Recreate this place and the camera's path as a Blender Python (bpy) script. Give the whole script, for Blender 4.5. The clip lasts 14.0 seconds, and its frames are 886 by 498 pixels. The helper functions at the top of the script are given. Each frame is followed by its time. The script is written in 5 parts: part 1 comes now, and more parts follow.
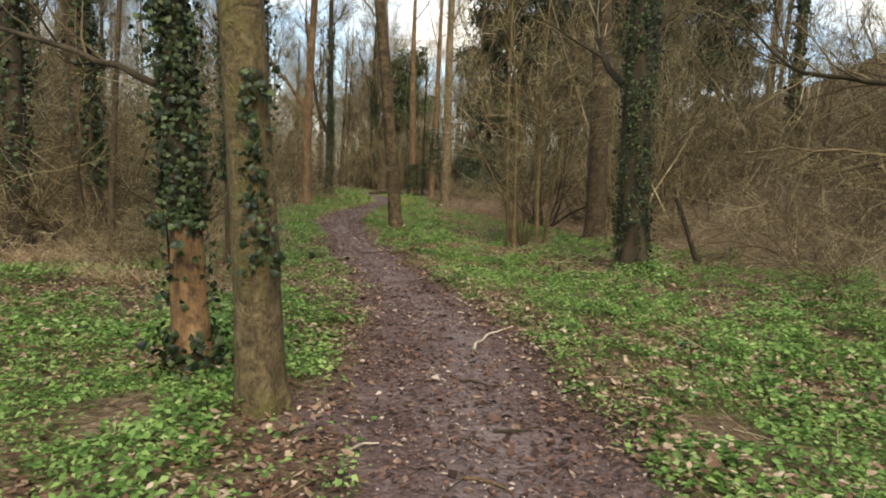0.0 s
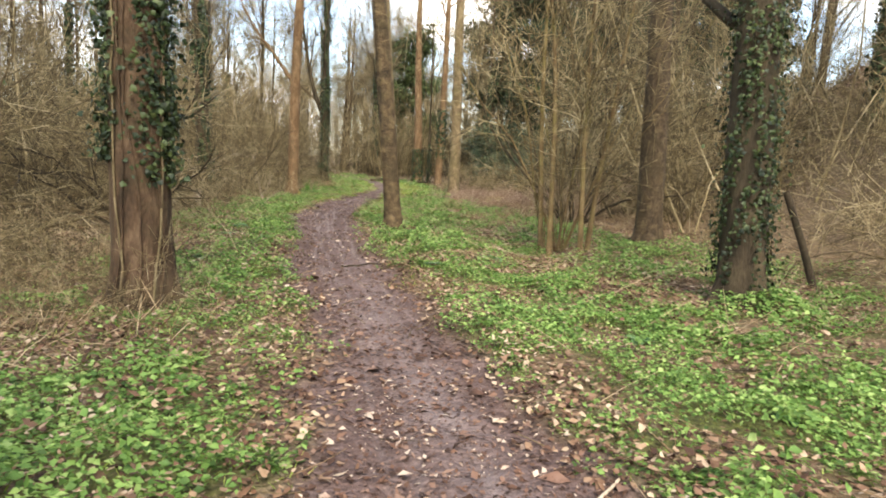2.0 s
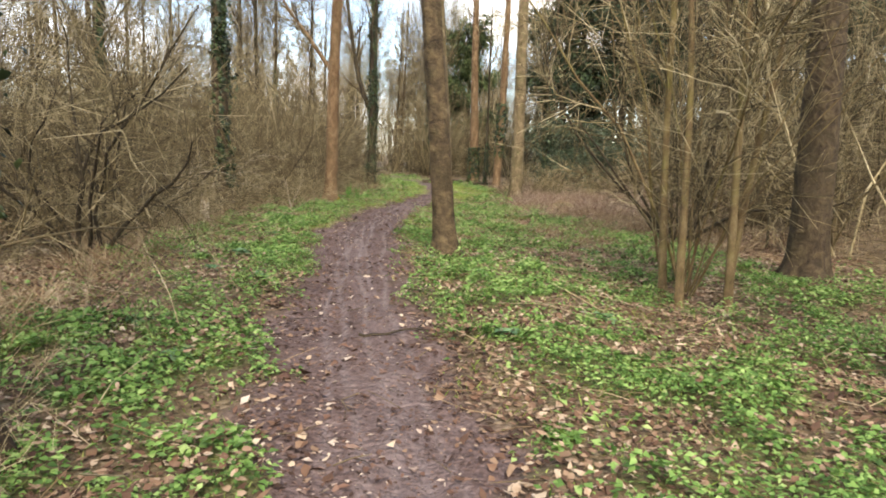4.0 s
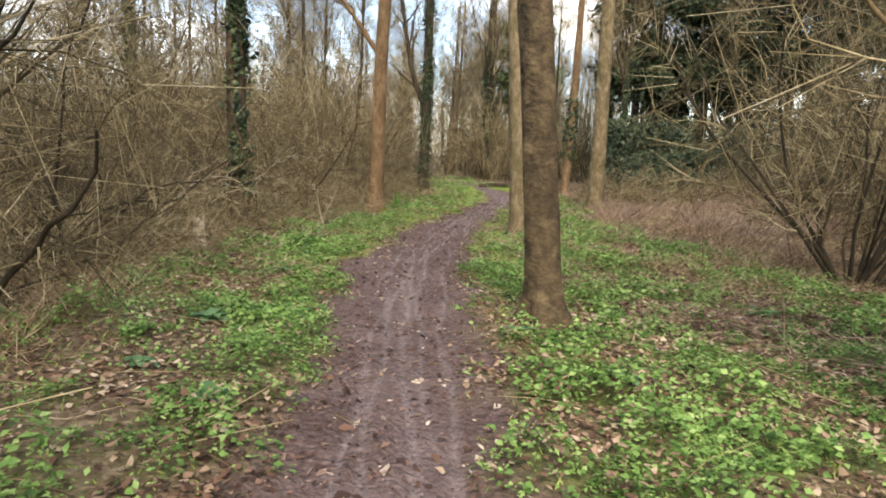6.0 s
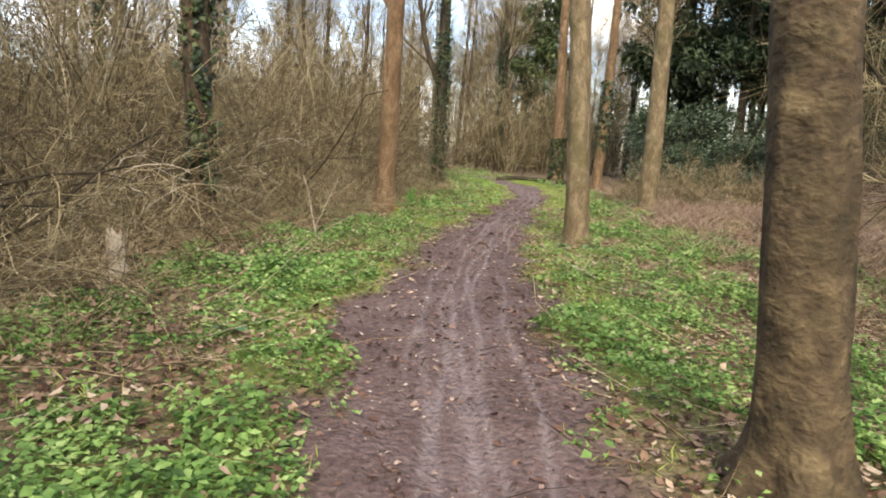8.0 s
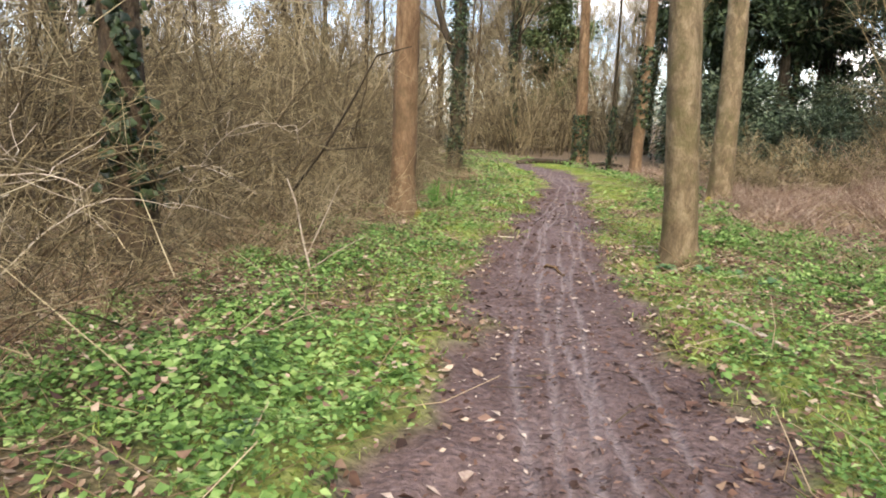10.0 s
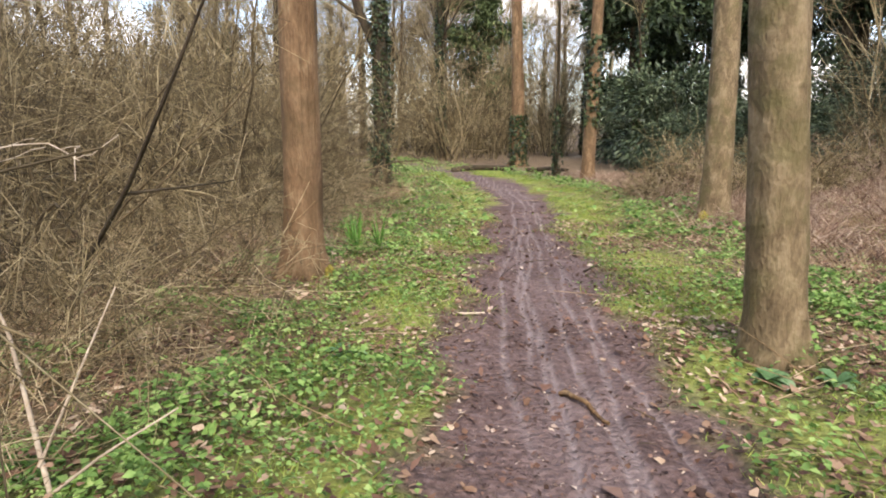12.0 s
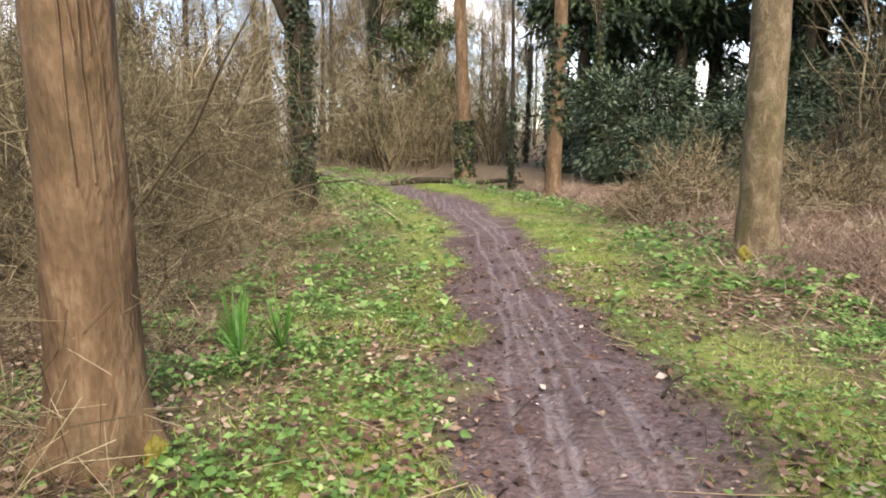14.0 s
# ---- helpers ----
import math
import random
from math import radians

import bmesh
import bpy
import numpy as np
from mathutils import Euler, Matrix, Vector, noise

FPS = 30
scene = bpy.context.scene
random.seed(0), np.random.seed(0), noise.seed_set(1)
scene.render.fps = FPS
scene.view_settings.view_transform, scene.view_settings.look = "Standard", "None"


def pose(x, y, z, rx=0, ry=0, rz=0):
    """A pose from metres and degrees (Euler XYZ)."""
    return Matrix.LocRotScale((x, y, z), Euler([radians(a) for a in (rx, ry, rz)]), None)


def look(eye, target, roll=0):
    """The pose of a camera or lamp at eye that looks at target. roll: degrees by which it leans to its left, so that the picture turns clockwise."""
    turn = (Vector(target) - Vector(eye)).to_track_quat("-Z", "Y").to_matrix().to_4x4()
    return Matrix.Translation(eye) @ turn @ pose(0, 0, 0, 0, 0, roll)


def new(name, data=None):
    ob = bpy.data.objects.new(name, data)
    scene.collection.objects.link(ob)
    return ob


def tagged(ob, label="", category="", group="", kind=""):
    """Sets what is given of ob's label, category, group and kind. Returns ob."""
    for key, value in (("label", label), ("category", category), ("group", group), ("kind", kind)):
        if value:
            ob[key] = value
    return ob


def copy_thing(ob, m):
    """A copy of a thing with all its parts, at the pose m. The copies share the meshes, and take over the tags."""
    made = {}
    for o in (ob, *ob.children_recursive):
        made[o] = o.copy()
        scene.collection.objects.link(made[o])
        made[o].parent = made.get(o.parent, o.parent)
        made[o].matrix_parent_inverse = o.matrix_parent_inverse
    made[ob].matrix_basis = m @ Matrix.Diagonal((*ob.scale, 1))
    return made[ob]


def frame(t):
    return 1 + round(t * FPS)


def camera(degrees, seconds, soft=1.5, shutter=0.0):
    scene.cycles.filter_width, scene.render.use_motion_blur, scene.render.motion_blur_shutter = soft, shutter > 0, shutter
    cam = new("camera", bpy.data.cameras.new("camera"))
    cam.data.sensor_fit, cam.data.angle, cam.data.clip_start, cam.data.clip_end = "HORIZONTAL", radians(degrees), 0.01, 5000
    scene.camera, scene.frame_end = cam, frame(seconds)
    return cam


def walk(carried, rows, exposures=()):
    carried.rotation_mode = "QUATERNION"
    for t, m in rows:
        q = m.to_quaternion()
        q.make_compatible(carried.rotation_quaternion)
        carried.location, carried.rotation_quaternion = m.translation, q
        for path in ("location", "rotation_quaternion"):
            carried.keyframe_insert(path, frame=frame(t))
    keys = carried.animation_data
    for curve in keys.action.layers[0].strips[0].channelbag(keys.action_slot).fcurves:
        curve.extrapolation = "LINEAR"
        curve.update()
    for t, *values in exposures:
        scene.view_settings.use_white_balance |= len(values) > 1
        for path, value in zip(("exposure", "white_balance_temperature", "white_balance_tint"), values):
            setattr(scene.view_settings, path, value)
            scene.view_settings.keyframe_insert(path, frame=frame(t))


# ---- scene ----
cam = camera(69.4, 14.0, soft=1.9)

# seconds, place in metres, yaw, pitch and roll in degrees
ROWS = [
    (0, 0.002, 0.019, 1.463, 0.32, -6.54, 2.51),
    (0.5, -0.075, 0.888, 1.436, 0.10, -6.29, 2.35),
    (1, -0.086, 1.729, 1.457, -0.48, -6.48, 1.95),
    (1.5, -0.078, 2.604, 1.415, -0.19, -6.73, 2.42),
    (2, -0.106, 3.482, 1.396, 0.86, -7.73, 2.88),
    (2.5, -0.075, 4.371, 1.380, 2.16, -8.75, 2.62),
    (5, -0.729, 8.433, 1.462, 8.22, -7.74, 2.69),
    (5.5, -0.918, 9.360, 1.439, 9.52, -8.06, 2.75),
    (6, -1.174, 10.264, 1.462, 10.23, -8.22, 2.99),
    (6.5, -1.392, 11.069, 1.432, 10.56, -8.87, 3.35),
    (7, -1.673, 11.943, 1.379, 10.72, -8.82, 3.78),
    (7.5, -1.969, 12.712, 1.340, 10.50, -8.82, 3.85),
    (10, -3.240, 16.276, 1.330, 10.72, -10.65, 2.07),
    (10.5, -3.486, 17.025, 1.388, 9.05, -10.50, 1.65),
    (11, -3.613, 17.863, 1.372, 8.48, -10.50, 1.10),
    (11.5, -3.732, 18.644, 1.402, 6.36, -10.32, 0.95),
    (12, -3.778, 19.481, 1.385, 4.16, -10.17, 0.15),
    (12.5, -3.847, 20.209, 1.393, 1.16, -9.92, 0.05),
    (13, -3.944, 21.057, 1.368, 0.37, -9.69, -0.45),
    (13.5, -4.023, 21.793, 1.390, -0.54, -9.62, -0.30),
    (14, -4.113, 22.714, 1.408, -1.63, -9.56, -0.10),
]
walk(cam, [(t, pose(x, y, z, 90 + pitch, -roll, yaw)) for t, x, y, z, yaw, pitch, roll in ROWS], exposures=[(0, 1.12, 7250, 7), (0.5, 1.44, 7250, 7), (1.0, 1.66, 7250, 7), (1.6, 1.84, 7200, 8), (2.5, 2.06, 7150, 10), (5, 1.70, 7020, 10), (5.6, 1.66, 7020, 10), (6.5, 1.98, 7020, 10), (7.0, 2.02, 7020, 11), (7.5, 1.94, 7020, 11), (10, 2.06, 6820, 13), (10.5, 1.94, 6820, 13), (11, 2.02, 6820, 14), (12, 2.02, 6820, 15), (12.5, 1.76, 6820, 14), (13, 1.94, 6770, 13), (13.5, 1.85, 6770, 13), (14, 2.03, 6720, 14)])

# ---- light ----
SUN_EL, SUN_AZ = 44.0, 168.0
world = bpy.data.worlds.new("sky")
scene.world = world
world.use_nodes = True
wn, wl = world.node_tree.nodes, world.node_tree.links
wn.clear()
sky = wn.new("ShaderNodeTexSky")
sky.sky_type, sky.sun_disc = "NISHITA", False
sky.sun_elevation, sky.sun_rotation = radians(SUN_EL), radians(SUN_AZ)
wco = wn.new("ShaderNodeTexCoord")
wmap = wn.new("ShaderNodeMapping")
wmap.inputs["Scale"].default_value = (1.0, 1.0, 2.2)
cloud = wn.new("ShaderNodeTexNoise")
cloud.inputs["Scale"].default_value, cloud.inputs["Detail"].default_value, cloud.inputs["Roughness"].default_value = 3.2, 6.0, 0.55
cramp = wn.new("ShaderNodeValToRGB")
cramp.color_ramp.elements[0].position, cramp.color_ramp.elements[1].position = 0.47, 0.66
wmix = wn.new("ShaderNodeMix")
wmix.data_type = "RGBA"
wmix.inputs["B"].default_value = (6.2, 6.15, 6.05, 1)
back = wn.new("ShaderNodeBackground")
back.inputs["Strength"].default_value = 0.15
wout = wn.new("ShaderNodeOutputWorld")
wl.new(wco.outputs["Generated"], wmap.inputs["Vector"])
wl.new(wmap.outputs["Vector"], cloud.inputs["Vector"])
wl.new(cloud.outputs["Fac"], cramp.inputs["Fac"])
wl.new(cramp.outputs["Color"], wmix.inputs["Factor"])
wl.new(sky.outputs["Color"], wmix.inputs["A"])
wl.new(wmix.outputs["Result"], back.inputs["Color"])
wl.new(back.outputs["Background"], wout.inputs["Surface"])

sun_data = bpy.data.lights.new("sun", "SUN")
sun_data.energy, sun_data.angle, sun_data.color = 1.5, radians(24), (1.0, 0.94, 0.85)
sun = new("sun", sun_data)
az = radians(SUN_AZ)
sun.matrix_world = look((0, 0, 40), (-math.sin(az) * 40, -math.cos(az) * 40, 40 - 40 * math.tan(radians(SUN_EL))))

rng = np.random.default_rng(7)


# ---- materials ----
def rgb(c):
    return (c[0], c[1], c[2], 1.0)


def surface(name, stops, scale=6.0, rough=0.85, fine=60.0, bump=0.4, bump_dist=0.02, island=0.0, stretch=(1, 1, 1), object_random=0.0, spec=0.3, translucent=0.0, detail=8.0, warp=0.0, patch=None):
    """A two-scale noise material: stops are colours along a ramp; island: how far single pieces vary in brightness; patch: colour, scale and amount of moss or lichen."""
    m = bpy.data.materials.new(name)
    m.use_nodes = True
    n, l = m.node_tree.nodes, m.node_tree.links
    b = n["Principled BSDF"]
    b.inputs["Roughness"].default_value = rough
    b.inputs["Specular IOR Level"].default_value = spec
    co = n.new("ShaderNodeTexCoord")
    mp = n.new("ShaderNodeMapping")
    mp.inputs["Scale"].default_value = stretch
    l.new(co.outputs["Object"], mp.inputs["Vector"])
    big = n.new("ShaderNodeTexNoise")
    big.inputs["Scale"].default_value, big.inputs["Detail"].default_value, big.inputs["Distortion"].default_value = scale, detail, warp
    small = n.new("ShaderNodeTexNoise")
    small.inputs["Scale"].default_value, small.inputs["Detail"].default_value = fine, 5.0
    l.new(mp.outputs["Vector"], big.inputs["Vector"])
    l.new(mp.outputs["Vector"], small.inputs["Vector"])
    add = n.new("ShaderNodeMath")
    add.operation = "MULTIPLY_ADD"
    add.inputs[1].default_value, add.inputs[2].default_value = 0.45, -0.225
    l.new(small.outputs["Fac"], add.inputs[0])
    tot = n.new("ShaderNodeMath")
    tot.operation = "ADD"
    l.new(big.outputs["Fac"], tot.inputs[0])
    l.new(add.outputs[0], tot.inputs[1])
    ramp = n.new("ShaderNodeValToRGB")
    while len(ramp.color_ramp.elements) < len(stops):
        ramp.color_ramp.elements.new(0.5)
    for e, (p, c) in zip(ramp.color_ramp.elements, stops):
        e.position, e.color = p, rgb(c)
    colour = ramp.outputs["Color"]
    if island:
        geo = n.new("ShaderNodeNewGeometry")
        mix = n.new("ShaderNodeMath")
        mix.operation = "MULTIPLY_ADD"
        mix.inputs[1].default_value, mix.inputs[2].default_value = island, -island / 2
        l.new(geo.outputs["Random Per Island"], mix.inputs[0])
        t2 = n.new("ShaderNodeMath")
        t2.operation = "ADD"
        l.new(tot.outputs[0], t2.inputs[0])
        l.new(mix.outputs[0], t2.inputs[1])
        l.new(t2.outputs[0], ramp.inputs["Fac"])
    elif object_random:
        oi = n.new("ShaderNodeObjectInfo")
        mix = n.new("ShaderNodeMath")
        mix.operation = "MULTIPLY_ADD"
        mix.inputs[1].default_value, mix.inputs[2].default_value = object_random, -object_random / 2
        l.new(oi.outputs["Random"], mix.inputs[0])
        t2 = n.new("ShaderNodeMath")
        t2.operation = "ADD"
        l.new(tot.outputs[0], t2.inputs[0])
        l.new(mix.outputs[0], t2.inputs[1])
        l.new(t2.outputs[0], ramp.inputs["Fac"])
    else:
        l.new(tot.outputs[0], ramp.inputs["Fac"])
    if patch:
        spots_of = n.new("ShaderNodeTexNoise")
        spots_of.inputs["Scale"].default_value, spots_of.inputs["Detail"].default_value, spots_of.inputs["Roughness"].default_value = patch[1], 9.0, 0.68
        l.new(co.outputs["Object"], spots_of.inputs["Vector"])
        cut = n.new("ShaderNodeMapRange")
        cut.inputs["From Min"].default_value, cut.inputs["From Max"].default_value = 0.47, 0.64
        cut.inputs["To Max"].default_value = patch[2]
        l.new(spots_of.outputs["Fac"], cut.inputs["Value"])
        over = n.new("ShaderNodeMix")
        over.data_type = "RGBA"
        l.new(cut.outputs["Result"], over.inputs["Factor"])
        l.new(colour, over.inputs["A"])
        over.inputs["B"].default_value = rgb(patch[0])
        colour = over.outputs["Result"]
    l.new(colour, b.inputs["Base Color"])
    if bump:
        bp = n.new("ShaderNodeBump")
        bp.inputs["Strength"].default_value, bp.inputs["Distance"].default_value = bump, bump_dist
        l.new(tot.outputs[0], bp.inputs["Height"])
        l.new(bp.outputs["Normal"], b.inputs["Normal"])
    if translucent:
        tr = n.new("ShaderNodeBsdfTranslucent")
        l.new(colour, tr.inputs["Color"])
        ms = n.new("ShaderNodeMixShader")
        ms.inputs["Fac"].default_value = translucent
        l.new(b.outputs["BSDF"], ms.inputs[1])
        l.new(tr.outputs["BSDF"], ms.inputs[2])
        l.new(ms.outputs["Shader"], n["Material Output"].inputs["Surface"])
    return m


BARK_OCHRE = surface("bark_ochre", [(0.25, (0.026, 0.018, 0.010)), (0.45, (0.078, 0.055, 0.027)), (0.6, (0.125, 0.092, 0.044)), (0.8, (0.20, 0.155, 0.085))], 9, 0.92, 60, 1.0, 0.035, stretch=(1, 1, 0.7), warp=1.6, patch=((0.092, 0.080, 0.022), 2.6, 0.8))
BARK_GREY = surface("bark_grey", [(0.25, (0.020, 0.013, 0.008)), (0.5, (0.068, 0.046, 0.025)), (0.66, (0.10, 0.072, 0.038)), (0.8, (0.16, 0.12, 0.066))], 8, 0.92, 60, 1.0, 0.035, stretch=(1, 1, 0.75), warp=1.6, patch=((0.036, 0.028, 0.013), 3.4, 0.55))
BARK_PLATED = surface("bark_plated", [(0.25, (0.024, 0.016, 0.009)), (0.48, (0.080, 0.054, 0.028)), (0.66, (0.125, 0.088, 0.044)), (0.82, (0.19, 0.145, 0.08))], 6, 0.92, 26, 1.0, 0.04, stretch=(1, 1, 1.25), warp=0.3, patch=((0.034, 0.026, 0.012), 4.5, 0.75))
BARK_RED = surface("bark_red", [(0.25, (0.062, 0.034, 0.016)), (0.5, (0.150, 0.090, 0.045)), (0.78, (0.26, 0.178, 0.100))], 5, 0.92, 45, 1.0, 0.035, stretch=(1, 1, 0.36), warp=1.2, patch=((0.088, 0.058, 0.026), 3.6, 0.75))
BARK_BROWN = surface("bark_brown", [(0.25, (0.022, 0.013, 0.007)), (0.5, (0.070, 0.041, 0.022)), (0.78, (0.14, 0.092, 0.055))], 6, 0.92, 45, 1.0, 0.035, stretch=(1, 1, 0.42), warp=1.0, patch=((0.045, 0.036, 0.016), 3.0, 0.5))
BARK_PALE = surface("bark_pale", [(0.25, (0.065, 0.044, 0.022)), (0.5, (0.150, 0.108, 0.058)), (0.78, (0.27, 0.205, 0.12))], 6, 0.92, 50, 1.0, 0.03, stretch=(1, 1, 0.5), warp=1.2, patch=((0.085, 0.074, 0.026), 3.6, 0.75))
BARK_TAN = surface("bark_tan", [(0.25, (0.062, 0.038, 0.018)), (0.5, (0.145, 0.096, 0.044)), (0.78, (0.25, 0.185, 0.09))], 8, 0.9, 60, 0.7, 0.015, stretch=(1, 1, 0.5), patch=((0.15, 0.135, 0.035), 1.6, 0.7))
BARK_DARK = surface("bark_dark", [(0.25, (0.014, 0.010, 0.006)), (0.5, (0.042, 0.030, 0.017)), (0.75, (0.080, 0.060, 0.033))], 6, 0.95, 50, 1.0, 0.03, stretch=(1, 1, 0.35), patch=((0.026, 0.024, 0.010), 2.5, 0.5))
HEARTWOOD = surface("peeled_wood", [(0.25, (0.055, 0.030, 0.014)), (0.5, (0.20, 0.115, 0.050)), (0.75, (0.34, 0.22, 0.105))], 6, 0.85, 60, 0.6, 0.02, stretch=(1, 1, 0.25), patch=((0.040, 0.024, 0.012), 8.0, 0.9))
TWIG = surface("twig_bark", [(0.2, (0.038, 0.028, 0.012)), (0.5, (0.145, 0.108, 0.052)), (0.8, (0.31, 0.245, 0.13)), (0.98, (0.52, 0.43, 0.265))], 1.2, 0.9, 20, 0, island=0.8)
TWIG_DARK = surface("twig_bark_dark", [(0.2, (0.022, 0.016, 0.008)), (0.5, (0.070, 0.050, 0.024)), (0.8, (0.16, 0.118, 0.060))], 1.2, 0.9, 20, 0, island=0.6)
STRAW = surface("dead_grass", [(0.2, (0.17, 0.105, 0.055)), (0.5, (0.34, 0.235, 0.130)), (0.85, (0.52, 0.41, 0.26))], 1.0, 0.85, 20, 0, island=0.8, translucent=0.2)
BRACKEN = surface("dead_bracken", [(0.2, (0.120, 0.068, 0.046)), (0.5, (0.27, 0.175, 0.120)), (0.85, (0.46, 0.36, 0.26))], 1.0, 0.85, 20, 0, island=0.8, translucent=0.15)
LEAF_GREEN = surface("herb_leaf", [(0.2, (0.045, 0.090, 0.020)), (0.42, (0.125, 0.230, 0.052)), (0.6, (0.215, 0.350, 0.088)), (0.85, (0.42, 0.53, 0.19))], 4.5, 0.6, 14, 0, island=0.45, translucent=0.35, spec=0.3)
GRASS_GREEN = surface("grass_blade", [(0.15, (0.085, 0.14, 0.022)), (0.5, (0.225, 0.31, 0.052)), (0.85, (0.42, 0.46, 0.13))], 0.7, 0.6, 12, 0, island=0.6, translucent=0.3)
LEAF_IVY = surface("ivy_leaf", [(0.15, (0.009, 0.015, 0.007)), (0.55, (0.024, 0.038, 0.013)), (0.9, (0.075, 0.098, 0.034))], 2.0, 0.45, 20, 0, island=0.7, spec=0.22)
LEAF_LAUREL = surface("laurel_leaf", [(0.15, (0.010, 0.020, 0.010)), (0.55, (0.038, 0.060, 0.027)), (0.9, (0.15, 0.18, 0.10))], 1.0, 0.5, 20, 0, island=0.8, spec=0.3)
LEAF_YEW = surface("conifer_needles", [(0.15, (0.010, 0.018, 0.008)), (0.55, (0.028, 0.046, 0.018)), (0.9, (0.060, 0.085, 0.032))], 1.0, 0.7, 20, 0, island=0.7)
LEAF_DEAD = surface("fallen_leaf", [(0.1, (0.050, 0.024, 0.014)), (0.45, (0.15, 0.080, 0.046)), (0.8, (0.30, 0.20, 0.125)), (1.0, (0.49, 0.38, 0.265))], 1.0, 0.75, 20, 0, island=0.95, translucent=0.1)
MOSS = surface("moss", [(0.2, (0.10, 0.088, 0.016)), (0.6, (0.22, 0.18, 0.03)), (0.9, (0.32, 0.27, 0.06))], 12, 0.95, 90, 0.8, 0.02)


# ---- the lie of the land ----
PATH_Y = [-40, -3, 2.8, 4, 5.5, 7, 8.4, 10, 11.5, 13.2, 15, 17, 18.6, 20.4, 22, 25, 29, 33.5, 37, 39, 43, 50, 60]
PATH_L = [-2.5, -0.6, -0.72, -0.95, -0.85, -0.98, -1.25, -1.7, -2.2, -2.65, -3.1, -3.6, -3.9, -4.0, -4.05, -4.1, -3.85, -3.85, -4.3, -4.7, -5.6, -8.5, -14]
PATH_R = [-0.5, 1.25, 1.25, 1.18, 0.98, 0.6, 0.25, -0.15, -0.6, -1.1, -1.55, -1.9, -2.2, -2.5, -2.58, -2.65, -2.6, -2.4, -2.75, -3.2, -4.4, -7.3, -12.8]


def left_edge(y):
    return np.interp(y, PATH_Y, PATH_L)


def right_edge(y):
    return np.interp(y, PATH_Y, PATH_R)


LATTICE = np.random.default_rng(3).random((256, 256))


def vnoise(x, y, scale, shift=0):
    """Smooth value noise, 0 to 1, with cells of the given size."""
    u, v = np.asarray(x) / scale + 37.3 * shift + 100, np.asarray(y) / scale + 11.7 * shift + 100
    i, j = np.floor(u).astype(int), np.floor(v).astype(int)
    a, b = u - i, v - j
    a, b = a * a * (3 - 2 * a), b * b * (3 - 2 * b)
    g = LATTICE
    i0, i1, j0, j1 = i % 256, (i + 1) % 256, j % 256, (j + 1) % 256
    return (g[i0, j0] * (1 - a) + g[i1, j0] * a) * (1 - b) + (g[i0, j1] * (1 - a) + g[i1, j1] * a) * b


def smooth(e0, e1, x):
    t = np.clip((np.asarray(x) - e0) / (e1 - e0), 0, 1)
    return t * t * (3 - 2 * t)


def edge_distance(x, y):
    """Metres inside the path's nearer edge; negative in the verge."""
    return np.minimum(x - left_edge(y), right_edge(y) - x)


def path_mask(x, y):
    """1 on the trodden earth, 0 in the verge, with a ragged edge."""
    wob = 0.46 * (vnoise(x, y, 0.7, 1) - 0.5) + 0.34 * (vnoise(x, y, 0.22, 2) - 0.5)
    return smooth(-0.16, 0.26, edge_distance(x, y) + wob)


TRACKS = [(0.34, 0.06, 5.1, 0.4), (0.43, 0.05, 7.3, 1.7), (0.50, 0.06, 6.2, 3.0), (0.57, 0.05, 5.7, 4.4), (0.66, 0.07, 6.9, 5.5), (0.74, 0.06, 8.3, 2.2), (0.39, 0.07, 9.5, 0.9)]


def track_mask(x, y):
    """The lines that wheels have pressed into the mud."""
    u = (x - left_edge(y)) / (right_edge(y) - left_edge(y))
    w = right_edge(y) - left_edge(y)
    out = np.zeros_like(np.asarray(x, float))
    for k, (c, amp, wave, ph) in enumerate(TRACKS):
        centre = c + amp * np.sin(y / wave * 2.2 + ph) * 0.8 + 0.02 * np.sin(y * 2.3 + ph * 3)
        gate = smooth(0.30, 0.55, vnoise(x * 0 + 5 * k, y, 3.0, 5 + k)) if k else smooth(0.15, 0.35, vnoise(x * 0, y, 5.0, 4))
        out = np.maximum(out, gate * np.exp(-(((u - centre) * w / 0.019) ** 2)))
    return out * np.interp(y, [0, 9, 13, 20], [0.25, 0.45, 0.7, 0.85])


def land(x, y):
    x, y = np.asarray(x, float), np.asarray(y, float)
    foot = np.interp(y, [-40, 14, 22, 32, 60], [5.0, 5.0, 3.2, 0.8, 1.5])
    bank = np.interp(y, [-40, 27, 38, 120], [8.0, 8.0, 3.8, 3.0]) * smooth(0, 1, (x - foot) / np.interp(y, [10, 30], [14, 19])) ** 1.35
    h = bank + 0.10 * (vnoise(x, y, 2.6) - 0.5) + 0.05 * (vnoise(x, y, 0.8, 3) - 0.5)
    m = path_mask(x, y)
    h = h * (1 - 0.65 * m) - 0.035 * m
    wx, wy = x + 0.3 * vnoise(x, y, 0.41, 43), y + 0.3 * vnoise(x, y, 0.37, 44)
    h = h + m * (0.050 * (vnoise(wx + 0.4 * wy, wy - 0.4 * wx, 0.27, 6) - 0.5) + 0.034 * (vnoise(wx - 0.6 * wy, wy + 0.6 * wx, 0.15, 7) - 0.5)) - 0.024 * track_mask(x, y) * m
    far = np.hypot(x, y - 20)
    return h + smooth(60, 300, far) * (vnoise(x, y, 60, 8) - 0.3) * 6


